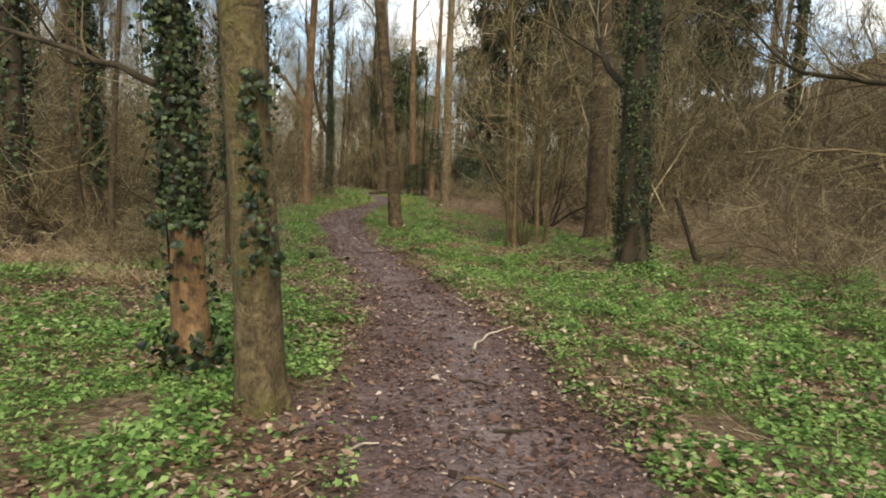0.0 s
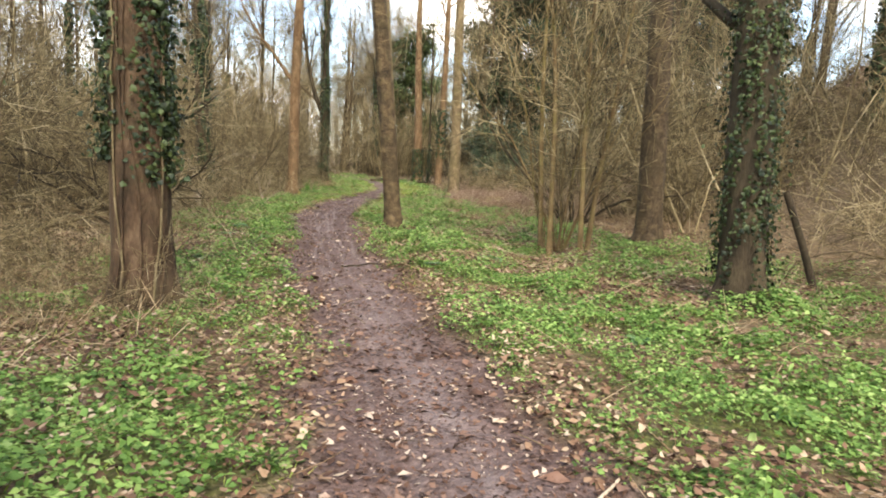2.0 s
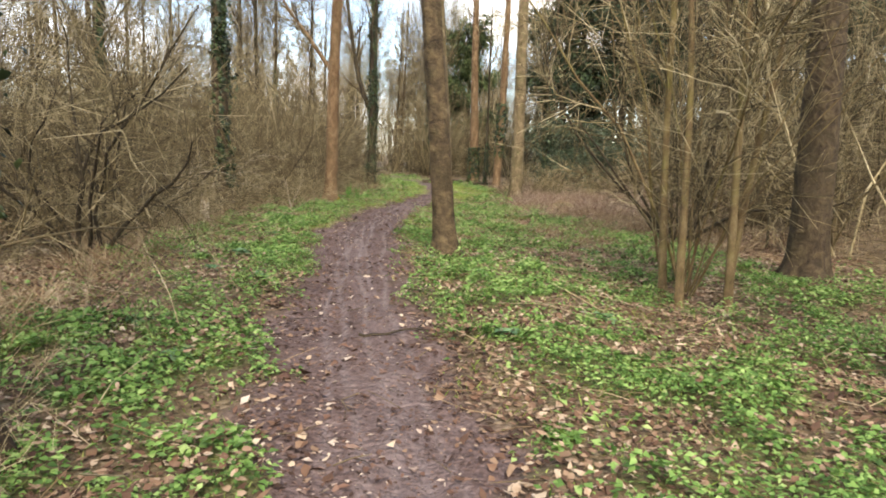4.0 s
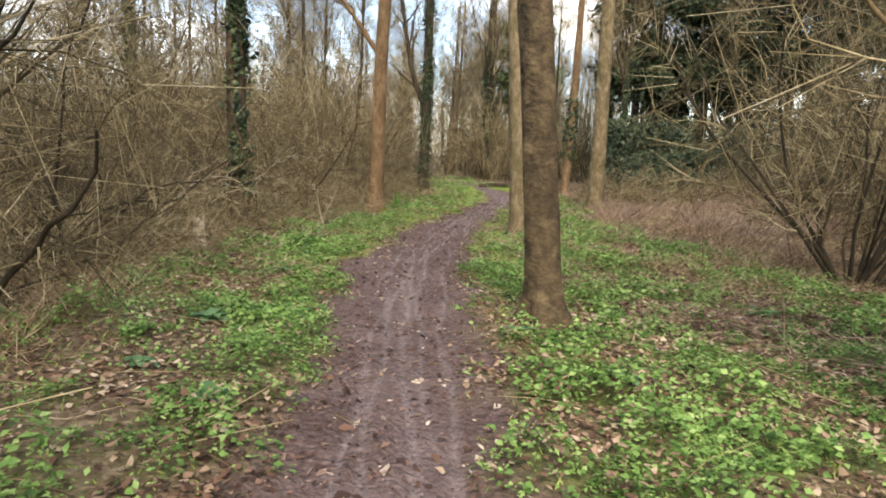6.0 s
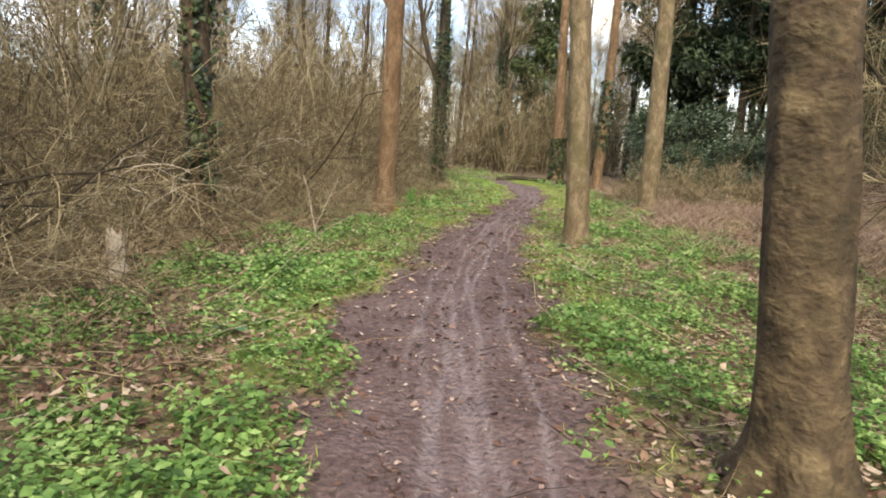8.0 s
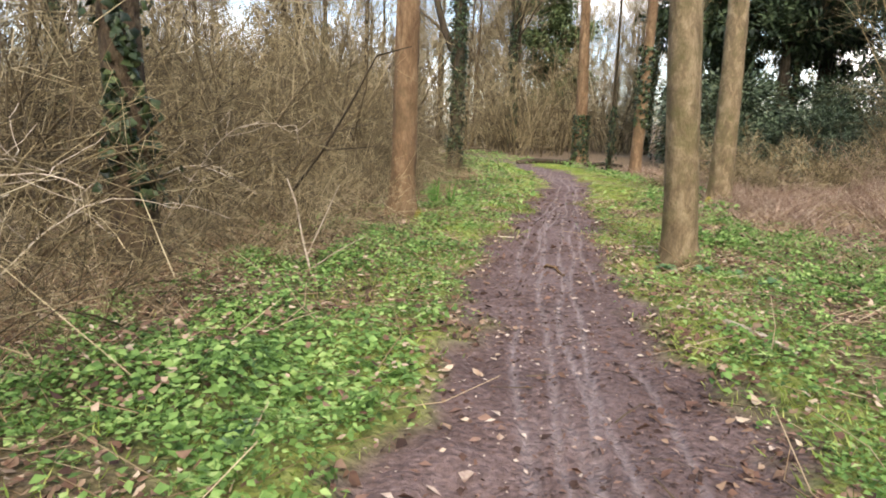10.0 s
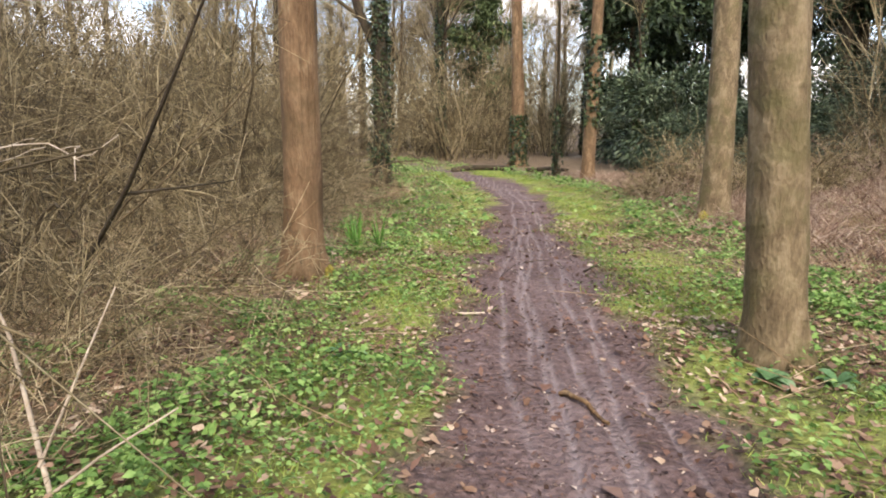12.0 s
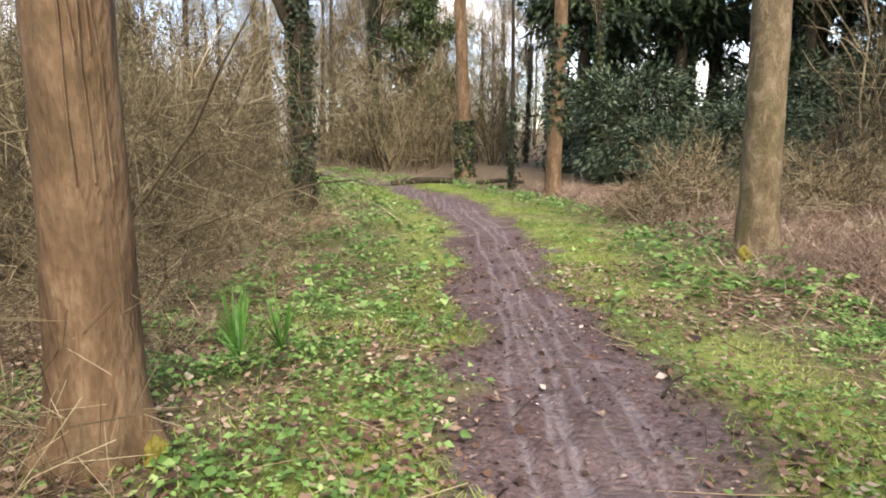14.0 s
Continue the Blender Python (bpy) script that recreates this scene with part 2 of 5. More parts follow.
def bare_gap(x, y):
    """Where last year's leaves lie thick and no herbs come through."""
    limit = np.interp(y, [0, 8, 11, 17, 22, 30], [0.645, 0.575, 0.475, 0.50, 0.53, 0.55])
    n = 0.6 * vnoise(x, y, 0.55, 26) + 0.4 * vnoise(x, y, 0.2, 27)
    glade = np.exp(-(((x + 0.80) / 0.42) ** 2 + ((y - 3.5) / 1.0) ** 2)) + np.exp(-(((x + 3.3) / 1.5) ** 2 + ((y - 7.8) / 0.9) ** 2)) + np.exp(-(((x + 4.9) / 1.2) ** 2 + ((y - 12.3) / 1.6) ** 2))
    return np.clip(smooth(limit, limit + 0.07, n) + smooth(0.3, 0.6, glade), 0, 1)


def verge_density(x, y):
    """How green the floor is: thick beside the path, patchy, thin under the thickets."""
    m = 1 - path_mask(x, y)
    o = np.where(x < (left_edge(y) + right_edge(y)) / 2, left_edge(y) - x, x - right_edge(y))
    reach = np.where(x < left_edge(y), np.interp(y, [0, 8, 9.5, 12, 40], [6.5, 5.0, 2.6, 2.4, 2.6]), np.interp(y, [0, 12, 20, 26, 40], [8.5, 7.0, 4.8, 3.0, 1.8]))
    patch = smooth(0.26, 0.50, vnoise(x, y, 1.1, 11) * 0.65 + vnoise(x, y, 0.4, 12) * 0.45)
    lawn = smooth(17, 22, y) * (1 - smooth(0.6, 1.4, o)) * np.where(x < left_edge(y), 0.55, 0.85)
    return m * (1 - smooth(0.75, 1.15, o / reach)) * patch * (1 - lawn) * (1 - 0.92 * bare_gap(x, y))


# ---- mesh building ----
def mesh_of(name, verts, faces, mat, smoothed=False):
    """A mesh from an (n, 3) array of places and an (m, 3) or (m, 4) array of corners."""
    me = bpy.data.meshes.new(name)
    verts, faces = np.asarray(verts, np.float32), np.asarray(faces, np.int32)
    k = faces.shape[1]
    me.vertices.add(len(verts))
    me.vertices.foreach_set("co", verts.ravel())
    me.loops.add(faces.size)
    me.loops.foreach_set("vertex_index", faces.ravel())
    me.polygons.add(len(faces))
    me.polygons.foreach_set("loop_start", np.arange(0, faces.size, k, dtype=np.int32))
    me.polygons.foreach_set("loop_total", np.full(len(faces), k, np.int32))
    if smoothed:
        me.polygons.foreach_set("use_smooth", np.ones(len(faces), bool))
    me.update(calc_edges=True)
    me.materials.append(mat)
    return me


def part(name, data, parent, label=""):
    ob = new(name, data)
    ob.parent = parent
    return tagged(ob, label)


def thing(name, x, y, label, category, group="", kind="", z=None):
    ob = new(name)
    ob.empty_display_size = 0.2
    ob.location = (x, y, float(land(x, y)) if z is None else z)
    return tagged(ob, label, category, group, kind)


def unit(v):
    return v / np.maximum(np.linalg.norm(v, axis=-1, keepdims=True), 1e-9)


def tubes(P, R, k):
    """Tapered round sticks: P (n, m, 3) centre lines, R (n, m) radii, k sides."""
    n, m, _ = P.shape
    T = unit(np.gradient(P, axis=1))
    ref = np.where(np.abs(T[..., 2:3]) > 0.9, np.array([1.0, 0, 0]), np.array([0, 0, 1.0]))
    A = unit(np.cross(T, ref))
    B = np.cross(T, A)
    ang = np.arange(k) * 2 * np.pi / k
    ring = A[:, :, None] * np.cos(ang)[:, None] + B[:, :, None] * np.sin(ang)[:, None]
    V = P[:, :, None] + ring * R[:, :, None, None]
    idx = np.arange(n * m * k).reshape(n, m, k)
    nxt = np.roll(idx, -1, axis=2)
    F = np.stack([idx[:, :-1], nxt[:, :-1], nxt[:, 1:], idx[:, 1:]], -1).reshape(-1, 4)
    return V.reshape(-1, 3), F


def joined(pieces):
    V, F, o = [], [], 0
    for v, f in pieces:
        V.append(v)
        F.append(f + o)
        o += len(v)
    return np.concatenate(V), np.concatenate(F)


def grow(P, R, n, frac, spread, up, wob, m, r, lo=0.25, hi=1.0, thin=0.55, tip=0.3):
    """n side shoots from the sticks P: fractions of the parent's length, leaving at about spread radians."""
    N, M, _ = P.shape
    length = np.linalg.norm(np.diff(P, axis=1), axis=-1).sum(1)
    w = length / length.sum()
    who = r.choice(N, n, p=w)
    u = r.uniform(lo, hi, n) * (M - 1)
    i = np.minimum(u.astype(int), M - 2)
    f = (u - i)[:, None]
    start = P[who, i] * (1 - f) + P[who, i + 1] * f
    rad = R[who, i] * (1 - f[:, 0]) + R[who, i + 1] * f[:, 0]
    tan = unit(P[who, i + 1] - P[who, i])
    side = unit(np.cross(tan, r.normal(size=(n, 3))))
    a = np.clip(r.normal(spread, spread * 0.3, n), 0.1, 1.6)[:, None]
    d = unit(tan * np.cos(a) + side * np.sin(a) + np.array([0, 0, up]))
    L = length[who] * frac * r.uniform(0.5, 1.3, n)
    pts = [start]
    for _ in range(m - 1):
        d = unit(d + r.normal(size=(n, 3)) * wob + np.array([0, 0, up * 0.35]))
        pts.append(pts[-1] + d * (L / (m - 1))[:, None])
    taper = np.linspace(1, tip, m)
    return np.stack(pts, 1), (rad * thin)[:, None] * taper


def leaves(place, direction, normal, length, width, fold=0.25):
    """Folded leaf blades of four corners and a raised middle: arrays of n."""
    d, nn = unit(direction), normal
    s = unit(np.cross(d, nn))
    nn = np.cross(s, d)
    L, W = length[:, None], width[:, None]
    a = place
    b = place + d * L * 0.42 + s * W * 0.5 + nn * W * fold
    c = place + d * L
    e = place + d * L * 0.42 - s * W * 0.5 + nn * W * fold
    n = len(a)
    V = np.stack([a, b, c, e], 1).reshape(-1, 3)
    i = np.arange(n)[:, None] * 4
    F = np.concatenate([i + np.array([0, 1, 2]), i + np.array([0, 2, 3])], 0)
    return V, F


def ivy_blades(place, out, size, r):
    """Lobed ivy leaves that hang off a stem, facing outwards: five corners round a middle."""
    n = len(place)
    nrm = unit(out + r.normal(size=(n, 3)) * 0.6)
    down = unit(np.array([0, 0, -1.0]) + r.normal(size=(n, 3)) * 0.8)
    down = unit(down - nrm * (down * nrm).sum(1, keepdims=True))
    s = np.cross(down, nrm)
    z = size[:, None]
    mid = place + nrm * z * 0.18
    top = place - down * z * 0.25
    V = np.stack([mid, top, place + s * z * 0.52 + down * z * 0.02, place + s * z * 0.26 + down * z * 0.38, place + down * z * 0.72, place - s * z * 0.26 + down * z * 0.38, place - s * z * 0.52 + down * z * 0.02], 1).reshape(-1, 3)
    i = np.arange(n)[:, None] * 7
    F = np.concatenate([i + np.array([0, a, b]) for a, b in ((1, 2), (2, 3), (3, 4), (4, 5), (5, 6), (6, 1))], 0)
    return V, F


# ---- ground ----
def graded(lo, hi, step, far, ratio=1.16):
    """Even steps from lo to hi, then wider and wider ones out to far on both sides."""
    mid = list(np.arange(lo, hi + step / 2, step))
    out, s = [mid[-1]], step
    while out[-1] < far:
        s *= ratio
        out.append(out[-1] + s)
    inn, s = [mid[0]], step
    while inn[-1] > -far:
        s *= ratio
        inn.append(inn[-1] - s)
    return np.array(inn[:0:-1] + mid + out[1:])


def build_ground():
    xs, ys = graded(-4.9, 1.6, 0.025, 900, 1.2), graded(1.5, 33, 0.075, 900)
    X, Y = np.meshgrid(xs, ys)
    Z = land(X, Y)
    V = np.stack([X, Y, Z], -1).reshape(-1, 3)
    idx = np.arange(X.size).reshape(X.shape)
    F = np.stack([idx[:-1, :-1], idx[:-1, 1:], idx[1:, 1:], idx[1:, :-1]], -1).reshape(-1, 4)
    m = bpy.data.materials.new("woodland_soil")
    me = mesh_of("ground", V, F, m, True)
    width = right_edge(Y) - left_edge(Y)
    worn = np.exp(-((((X - left_edge(Y)) / width - 0.56 + 0.05 * np.sin(Y * 0.9)) / 0.10) ** 2)) * np.interp(Y, [0, 8, 12, 20], [0.95, 0.8, 0.35, 0.2]) * (0.45 + 0.55 * vnoise(X, Y, 0.5, 40))
    lawn = (1 - path_mask(X, Y)) * smooth(13, 19, Y) * (1 - smooth(0.35, 1.3, -edge_distance(X, Y))) * (0.35 + 0.65 * smooth(0.25, 0.55, vnoise(X, Y, 0.6, 41))) * np.where(X < left_edge(Y), 0.8 * (1 - smooth(0.3, 1.0, left_edge(Y) - X)) + 0.15, 1.0)
    for key, val in (("worn", worn), ("lawn", lawn), ("trodden", path_mask(X, Y)), ("track", track_mask(X, Y)), ("mossy", np.clip(verge_density(X, Y) + 0.9 * (1 - path_mask(X, Y)) * smooth(16, 20, Y) * (1 - smooth(0.5, 1.5, -edge_distance(X, Y))), 0, 1))):
        at = me.attributes.new(key, "FLOAT", "POINT")
        at.data.foreach_set("value", np.asarray(val, np.float32).ravel())
    m.use_nodes = True
    n, l = m.node_tree.nodes, m.node_tree.links
    b = n["Principled BSDF"]
    co = n.new("ShaderNodeTexCoord")

    def noise_at(scale, detail=8.0):
        t = n.new("ShaderNodeTexNoise")
        t.inputs["Scale"].default_value, t.inputs["Detail"].default_value = scale, detail
        l.new(co.outputs["Object"], t.inputs["Vector"])
        return t.outputs["Fac"]

    def ramp_of(fac, stops):
        t = n.new("ShaderNodeValToRGB")
        while len(t.color_ramp.elements) < len(stops):
            t.color_ramp.elements.new(0.5)
        for e, (p, c) in zip(t.color_ramp.elements, stops):
            e.position, e.color = p, rgb(c)
        l.new(fac, t.inputs["Fac"])
        return t.outputs["Color"]

    def mix_of(fac, a, c):
        t = n.new("ShaderNodeMix")
        t.data_type = "RGBA"
        l.new(fac, t.inputs["Factor"])
        l.new(a, t.inputs["A"])
        l.new(c, t.inputs["B"])
        return t.outputs["Result"]

    def attr(key):
        t = n.new("ShaderNodeAttribute")
        t.attribute_name = key
        return t.outputs["Fac"]

    mud = ramp_of(noise_at(1.6), [(0.3, (0.060, 0.036, 0.030)), (0.5, (0.120, 0.079, 0.070)), (0.7, (0.185, 0.134, 0.122))])
    mud2 = ramp_of(noise_at(26, 6), [(0.3, (0.030, 0.017, 0.013)), (0.55, (0.120, 0.078, 0.068)), (0.75, (0.25, 0.185, 0.165))])
    half = n.new("ShaderNodeValue")
    half.outputs[0].default_value = 0.5
    mudmix = mix_of(half.outputs[0], mud, mud2)
    pressed = ramp_of(noise_at(8), [(0.3, (0.22, 0.175, 0.165)), (0.7, (0.34, 0.285, 0.27))])
    tr = n.new("ShaderNodeMath")
    tr.operation = "MULTIPLY"
    tr.inputs[1].default_value = 0.6
    l.new(attr("track"), tr.inputs[0])
    smear = ramp_of(noise_at(5.0), [(0.3, (0.125, 0.092, 0.086)), (0.7, (0.235, 0.185, 0.178))])
    mudtrack = mix_of(tr.outputs[0], mix_of(attr("worn"), mudmix, smear), pressed)
    humus = ramp_of(noise_at(3.0), [(0.3, (0.055, 0.036, 0.020)), (0.5, (0.120, 0.082, 0.045)), (0.72, (0.20, 0.145, 0.085))])
    humus2 = ramp_of(noise_at(40, 5), [(0.3, (0.040, 0.035, 0.016)), (0.5, (0.11, 0.088, 0.042)), (0.75, (0.24, 0.175, 0.105))])
    cells = n.new("ShaderNodeTexVoronoi")
    cells.inputs["Scale"].default_value = 24.0
    l.new(co.outputs["Object"], cells.inputs["Vector"])
    grey_of = n.new("ShaderNodeSeparateColor")
    l.new(cells.outputs["Color"], grey_of.inputs["Color"])
    old_leaves = ramp_of(grey_of.outputs["Red"], [(0.0, (0.045, 0.026, 0.015)), (0.45, (0.135, 0.085, 0.048)), (0.8, (0.22, 0.150, 0.092)), (1.0, (0.36, 0.27, 0.18))])
    floor_mix = mix_of(half.outputs[0], mix_of(half.outputs[0], humus, humus2), old_leaves)
    green = ramp_of(noise_at(18, 6), [(0.3, (0.030, 0.034, 0.011)), (0.5, (0.075, 0.100, 0.024)), (0.72, (0.17, 0.20, 0.05))])
    half_green = n.new("ShaderNodeMath")
    half_green.operation = "MULTIPLY"
    half_green.inputs[1].default_value = 0.7
    l.new(attr("mossy"), half_green.inputs[0])
    moss_turf = ramp_of(noise_at(14, 7), [(0.3, (0.10, 0.098, 0.026)), (0.5, (0.20, 0.225, 0.050)), (0.72, (0.31, 0.33, 0.10))])
    verge = mix_of(attr("lawn"), mix_of(half_green.outputs[0], floor_mix, green), moss_turf)
    l.new(mix_of(attr("trodden"), verge, mudtrack), b.inputs["Base Color"])
    rr = n.new("ShaderNodeMapRange")
    rr.inputs["To Min"].default_value, rr.inputs["To Max"].default_value = 0.95, 0.55
    l.new(tr.outputs[0], rr.inputs["Value"])
    l.new(rr.outputs["Result"], b.inputs["Roughness"])
    b.inputs["Specular IOR Level"].default_value = 0.25
    bp = n.new("ShaderNodeBump")
    bp.inputs["Strength"].default_value, bp.inputs["Distance"].default_value = 1.0, 0.05
    l.new(noise_at(24, 9), bp.inputs["Height"])
    l.new(bp.outputs["Normal"], b.inputs["Normal"])
    tagged(new("ground", me), "brown woodland soil with a trodden muddy footpath", "ground", kind="structure")


build_ground()


# ---- trees ----
def trunk_line(h, lean, r, m=26, sway=0.10):
    """A nearly straight stem of height h that leans by lean metres a metre, starting just under the ground."""
    z = np.concatenate([[-0.25, 0.0, 0.12, 0.3, 0.6], np.linspace(1.0, h, m - 5)])
    k1, k2, p1, p2 = r.uniform(0.25, 0.5), r.uniform(0.25, 0.5), r.uniform(0, 6), r.uniform(0, 6)
    x = lean[0] * z + sway * (np.sin(z * k1 + p1) - math.sin(p1)) * np.clip(z / 4, 0, 1)
    y = lean[1] * z + sway * (np.sin(z * k2 + p2) - math.sin(p2)) * np.clip(z / 4, 0, 1)
    return np.stack([x, y, z], 1)


def trunk_mesh(line, rad, mat, r, sides=28, flare=0.5, rough=0.05, near=64):
    z = line[:, 2]
    h = z[-1]
    base = rad * (np.clip(1 - z / h, 0.02, 1) ** 0.75 * 0.95 + 0.05) * (1 + flare * np.exp(-np.clip(z, 0, None) / 0.16))
    zz = np.concatenate([np.linspace(-0.25, 4.5, near), np.linspace(4.7, h, 6 + near // 4)])
    C = np.stack([np.interp(zz, z, line[:, 0]), np.interp(zz, z, line[:, 1]), zz], 1)
    B = np.interp(zz, z, base)
    ang = np.arange(sides) * 2 * np.pi / sides
    A, Z = np.meshgrid(ang, zz)
    lobes = np.exp(-np.clip(Z, 0, None) / 0.22) * 0.16 * np.sin(A * 5 + r.uniform(0, 6)) + np.exp(-np.clip(Z, 0, None) / 0.3) * 0.10 * np.sin(A * 3 + r.uniform(0, 6))
    lobes = lobes * flare / 0.55
    s = r.uniform(0, 50)
    bumps = rough * (vnoise(np.cos(A) * 2 + s, np.sin(A) * 2 + Z * 1.1, 0.5) - 0.5) * 2 + rough * 0.7 * (vnoise(np.cos(A) * 3.2 + Z * 0.6 + s, np.sin(A) * 3.2 - Z * 0.4, 0.6, 45) - 0.5) * 2
    Rr = B[:, None] * (1 + lobes + bumps)
    V = np.stack([C[:, 0:1] + Rr * np.cos(A), C[:, 1:2] + Rr * np.sin(A), np.broadcast_to(Z, Rr.shape)], -1).reshape(-1, 3)
    idx = np.arange(V.shape[0]).reshape(len(zz), sides)
    nx = np.roll(idx, -1, 1)
    F = np.stack([idx[:-1], nx[:-1], nx[1:], idx[1:]], -1).reshape(-1, 4)
    return mesh_of("trunk", V, F, mat, True), np.interp(z, zz, B)


def ivy_on(line, radii, z0, z1, n, r, size=0.07, side=None, spread=3.2, clump=0.35, lift=0.02):
    """Ivy leaves round a stem between two heights; side: the direction that carries most."""
    z = r.uniform(z0, z1, n * 2)
    a = r.uniform(-np.pi, np.pi, n * 2) if side is None else side + r.normal(0, spread, n * 2)
    keep = vnoise(np.cos(a) * 1.2 + 9, np.sin(a) * 1.2 + z, 0.45, 9) > clump
    z, a = z[keep][:n], a[keep][:n]
    rad = np.interp(z, line[:, 2], radii) + r.exponential(0.05, len(z)) + lift * 0.4
    out = np.stack([np.cos(a), np.sin(a), np.full(len(a), 0.15)], 1)
    p = np.stack([np.interp(z, line[:, 2], line[:, 0]) + rad * np.cos(a), np.interp(z, line[:, 2], line[:, 1]) + rad * np.sin(a), z], 1)
    return mesh_of("ivy", *ivy_blades(p, out, size * r.uniform(0.4, 1.25, len(z)), r), LEAF_IVY)


def bare_crown(line, radii, r, limbs=9, low=5.0, spread=0.75, twigs=260, frac=0.35):
    top = line[line[:, 2] > low][None]
    rr = np.interp(top[0, :, 2], line[:, 2], radii)[None]
    P1, R1 = grow(top, rr, limbs, frac, spread, 0.25, 0.12, 8, r, 0.0, 0.9, 0.36, 0.25)
    P2, R2 = grow(P1, R1, limbs * 6, 0.45, 0.7, 0.15, 0.18, 5, r, 0.2, 1, 0.55, 0.3)
    P3, R3 = grow(P2, R2, twigs, 0.55, 0.6, 0.1, 0.2, 4, r, 0.2, 1, 0.6, 0.35)
    return (P1, R1), (P2, R2), (P3, np.maximum(R3, 0.007))


def tree(name, x, y, rad, h, lean, mat, label, seed, ivy=(), limbs=8, low=5.0, twigs=260, group="", spread=0.75, flare=0.5, rough=0.065, sides=28, near=64, frac=0.35, twig_mat=TWIG, sway=0.05):
    r = np.random.default_rng(seed)
    top = thing(name, x, y, label, "tree", group)
    line = trunk_line(h, lean, r, sway=sway)
    me, radii = trunk_mesh(line, rad, mat, r, flare=flare, rough=rough, sides=sides, near=near)
    part("trunk", me, top)
    (P1, R1), b2, b3 = bare_crown(line, radii, r, limbs, low, spread, twigs, frac)
    for k in range(len(P1)):
        part("limb", mesh_of("limb", *tubes(P1[k : k + 1], R1[k : k + 1], 8), mat, True), top)
    part("crown", mesh_of("crown", *joined([tubes(b2[0][:, ::2], b2[1][:, ::2], 4), tubes(b3[0][:, ::3], b3[1][:, ::3], 3)]), twig_mat), top, "bare twigs with no leaves")
    for spec in ivy:
        part("ivy", ivy_on(line, radii, r=r, **spec), top, "dark glossy ivy climbing the bark")
    return top, line, radii


NEAR = tree("tree", -1.055, 3.78, 0.142, 15, (-0.06, 0.0), BARK_OCHRE, "grey-brown tree trunk with ivy climbing one side beside the path", 11, [dict(z0=0.85, z1=2.0, n=230, side=-1.0, spread=0.36, clump=0.45, size=0.052)], low=4.5, flare=0.3)
DEAD_TREE = tree("tree", -1.74, 4.45, 0.105, 13, (-0.07, 0.02), BARK_DARK, "leaning dead tree with a peeled base and thick ivy", 12, [dict(z0=1.05, z1=6, n=6200, clump=0.2, size=0.05, lift=0.03), dict(z0=0.5, z1=1.2, n=130, clump=0.45, size=0.06, lift=0.07), dict(z0=-0.02, z1=0.35, n=260, clump=0.1, size=0.07, lift=0.08)], limbs=5, low=4.5)
IVIED = tree("tree", -2.87, 9.2, 0.265, 17, (-0.02, 0.0), BARK_BROWN, "thick dark brown tree trunk wrapped in ivy on both sides", 13, [dict(z0=1.1, z1=8, n=4600, side=-0.2, spread=0.5, clump=0.3, size=0.056), dict(z0=1.3, z1=8, n=4600, side=3.4, spread=0.5, clump=0.3, size=0.056)], flare=0.4)
tree("tree", 3.05, 10.3, 0.235, 16, (-0.035, 0.0), BARK_DARK, "dark ivy-covered tree trunk in green undergrowth", 14, [dict(z0=0.25, z1=8, n=8000, clump=0.42, size=0.05)], low=2.2, limbs=14, twigs=700, spread=1.0)
tree("tree", 3.69, 15.7, 0.25, 17, (-0.01, 0.0), BARK_GREY, "brown tree trunk behind the ivy-covered tree", 15, limbs=10, low=3, twigs=400)
tree("tree", -1.20, 16.05, 0.165, 17, (-0.105, 0.0), BARK_PLATED, "slim grey-brown tree trunk standing close beside the path", 16, flare=0.8, low=6, limbs=6, rough=0.10)
RED_TREE = tree("tree", -5.56, 25.42, 0.185, 18, (0.025, 0.0), BARK_RED, "reddish-brown tree trunk with a mossy foot beside the path", 17, flare=0.45, low=6)
tree("tree", -1.91, 23.61, 0.185, 18, (-0.065, 0.0), BARK_PALE, "pale brown tree trunk on the grassy verge", 18, flare=0.35, low=6)
tree("tree", -0.02, 30.42, 0.235, 19, (0.0, 0.0), BARK_PALE, "pale brown tree trunk rising from dead bracken", 19, flare=0.4, low=7)
FORKED = tree("tree", -6.45, 35.27, 0.20, 18, (0.0, 0.0), BARK_DARK, "forked tree wrapped in ivy at the thicket edge", 20, [dict(z0=0.2, z1=9, n=3600, clump=0.42, size=0.085)], low=4.5)
tree("tree", -7.02, 21.43, 0.19, 17, (-0.04, 0.0), BARK_GREY, "ivy-clad tree trunk in a bramble thicket", 21, [dict(z0=0.6, z1=8, n=2300, side=-0.6, spread=0.7, clump=0.55, size=0.10)], low=4.5)
tree("tree", -0.88, 38.9, 0.20, 18, (0.02, 0.0), BARK_RED, "reddish tree trunk with ivy part way up", 22, [dict(z0=1.6, z1=4.2, n=700, clump=0.3, size=0.12)], low=7)
tree("tree", -2.54, 48.4, 0.30, 20, (-0.02, 0.0), BARK_RED, "tall reddish tree trunk with an ivy-covered foot", 23, [dict(z0=0.0, z1=2.2, n=900, clump=0.1, size=0.14)], low=8)
tree("tree", -7.32, 66.0, 0.34, 20, (-0.02, 0.0), BARK_DARK, "dark ivied tree trunk far along the path", 24, [dict(z0=2.5, z1=10, n=1500, clump=0.15, size=0.17)], low=6)
tree("sapling", -1.53, 41.8, 0.07, 11, (0.0, 0.0), BARK_DARK, "slim sapling with ivy round its foot", 25, [dict(z0=0.0, z1=2.4, n=350, clump=0.2, size=0.11)], limbs=7, low=3, twigs=160)
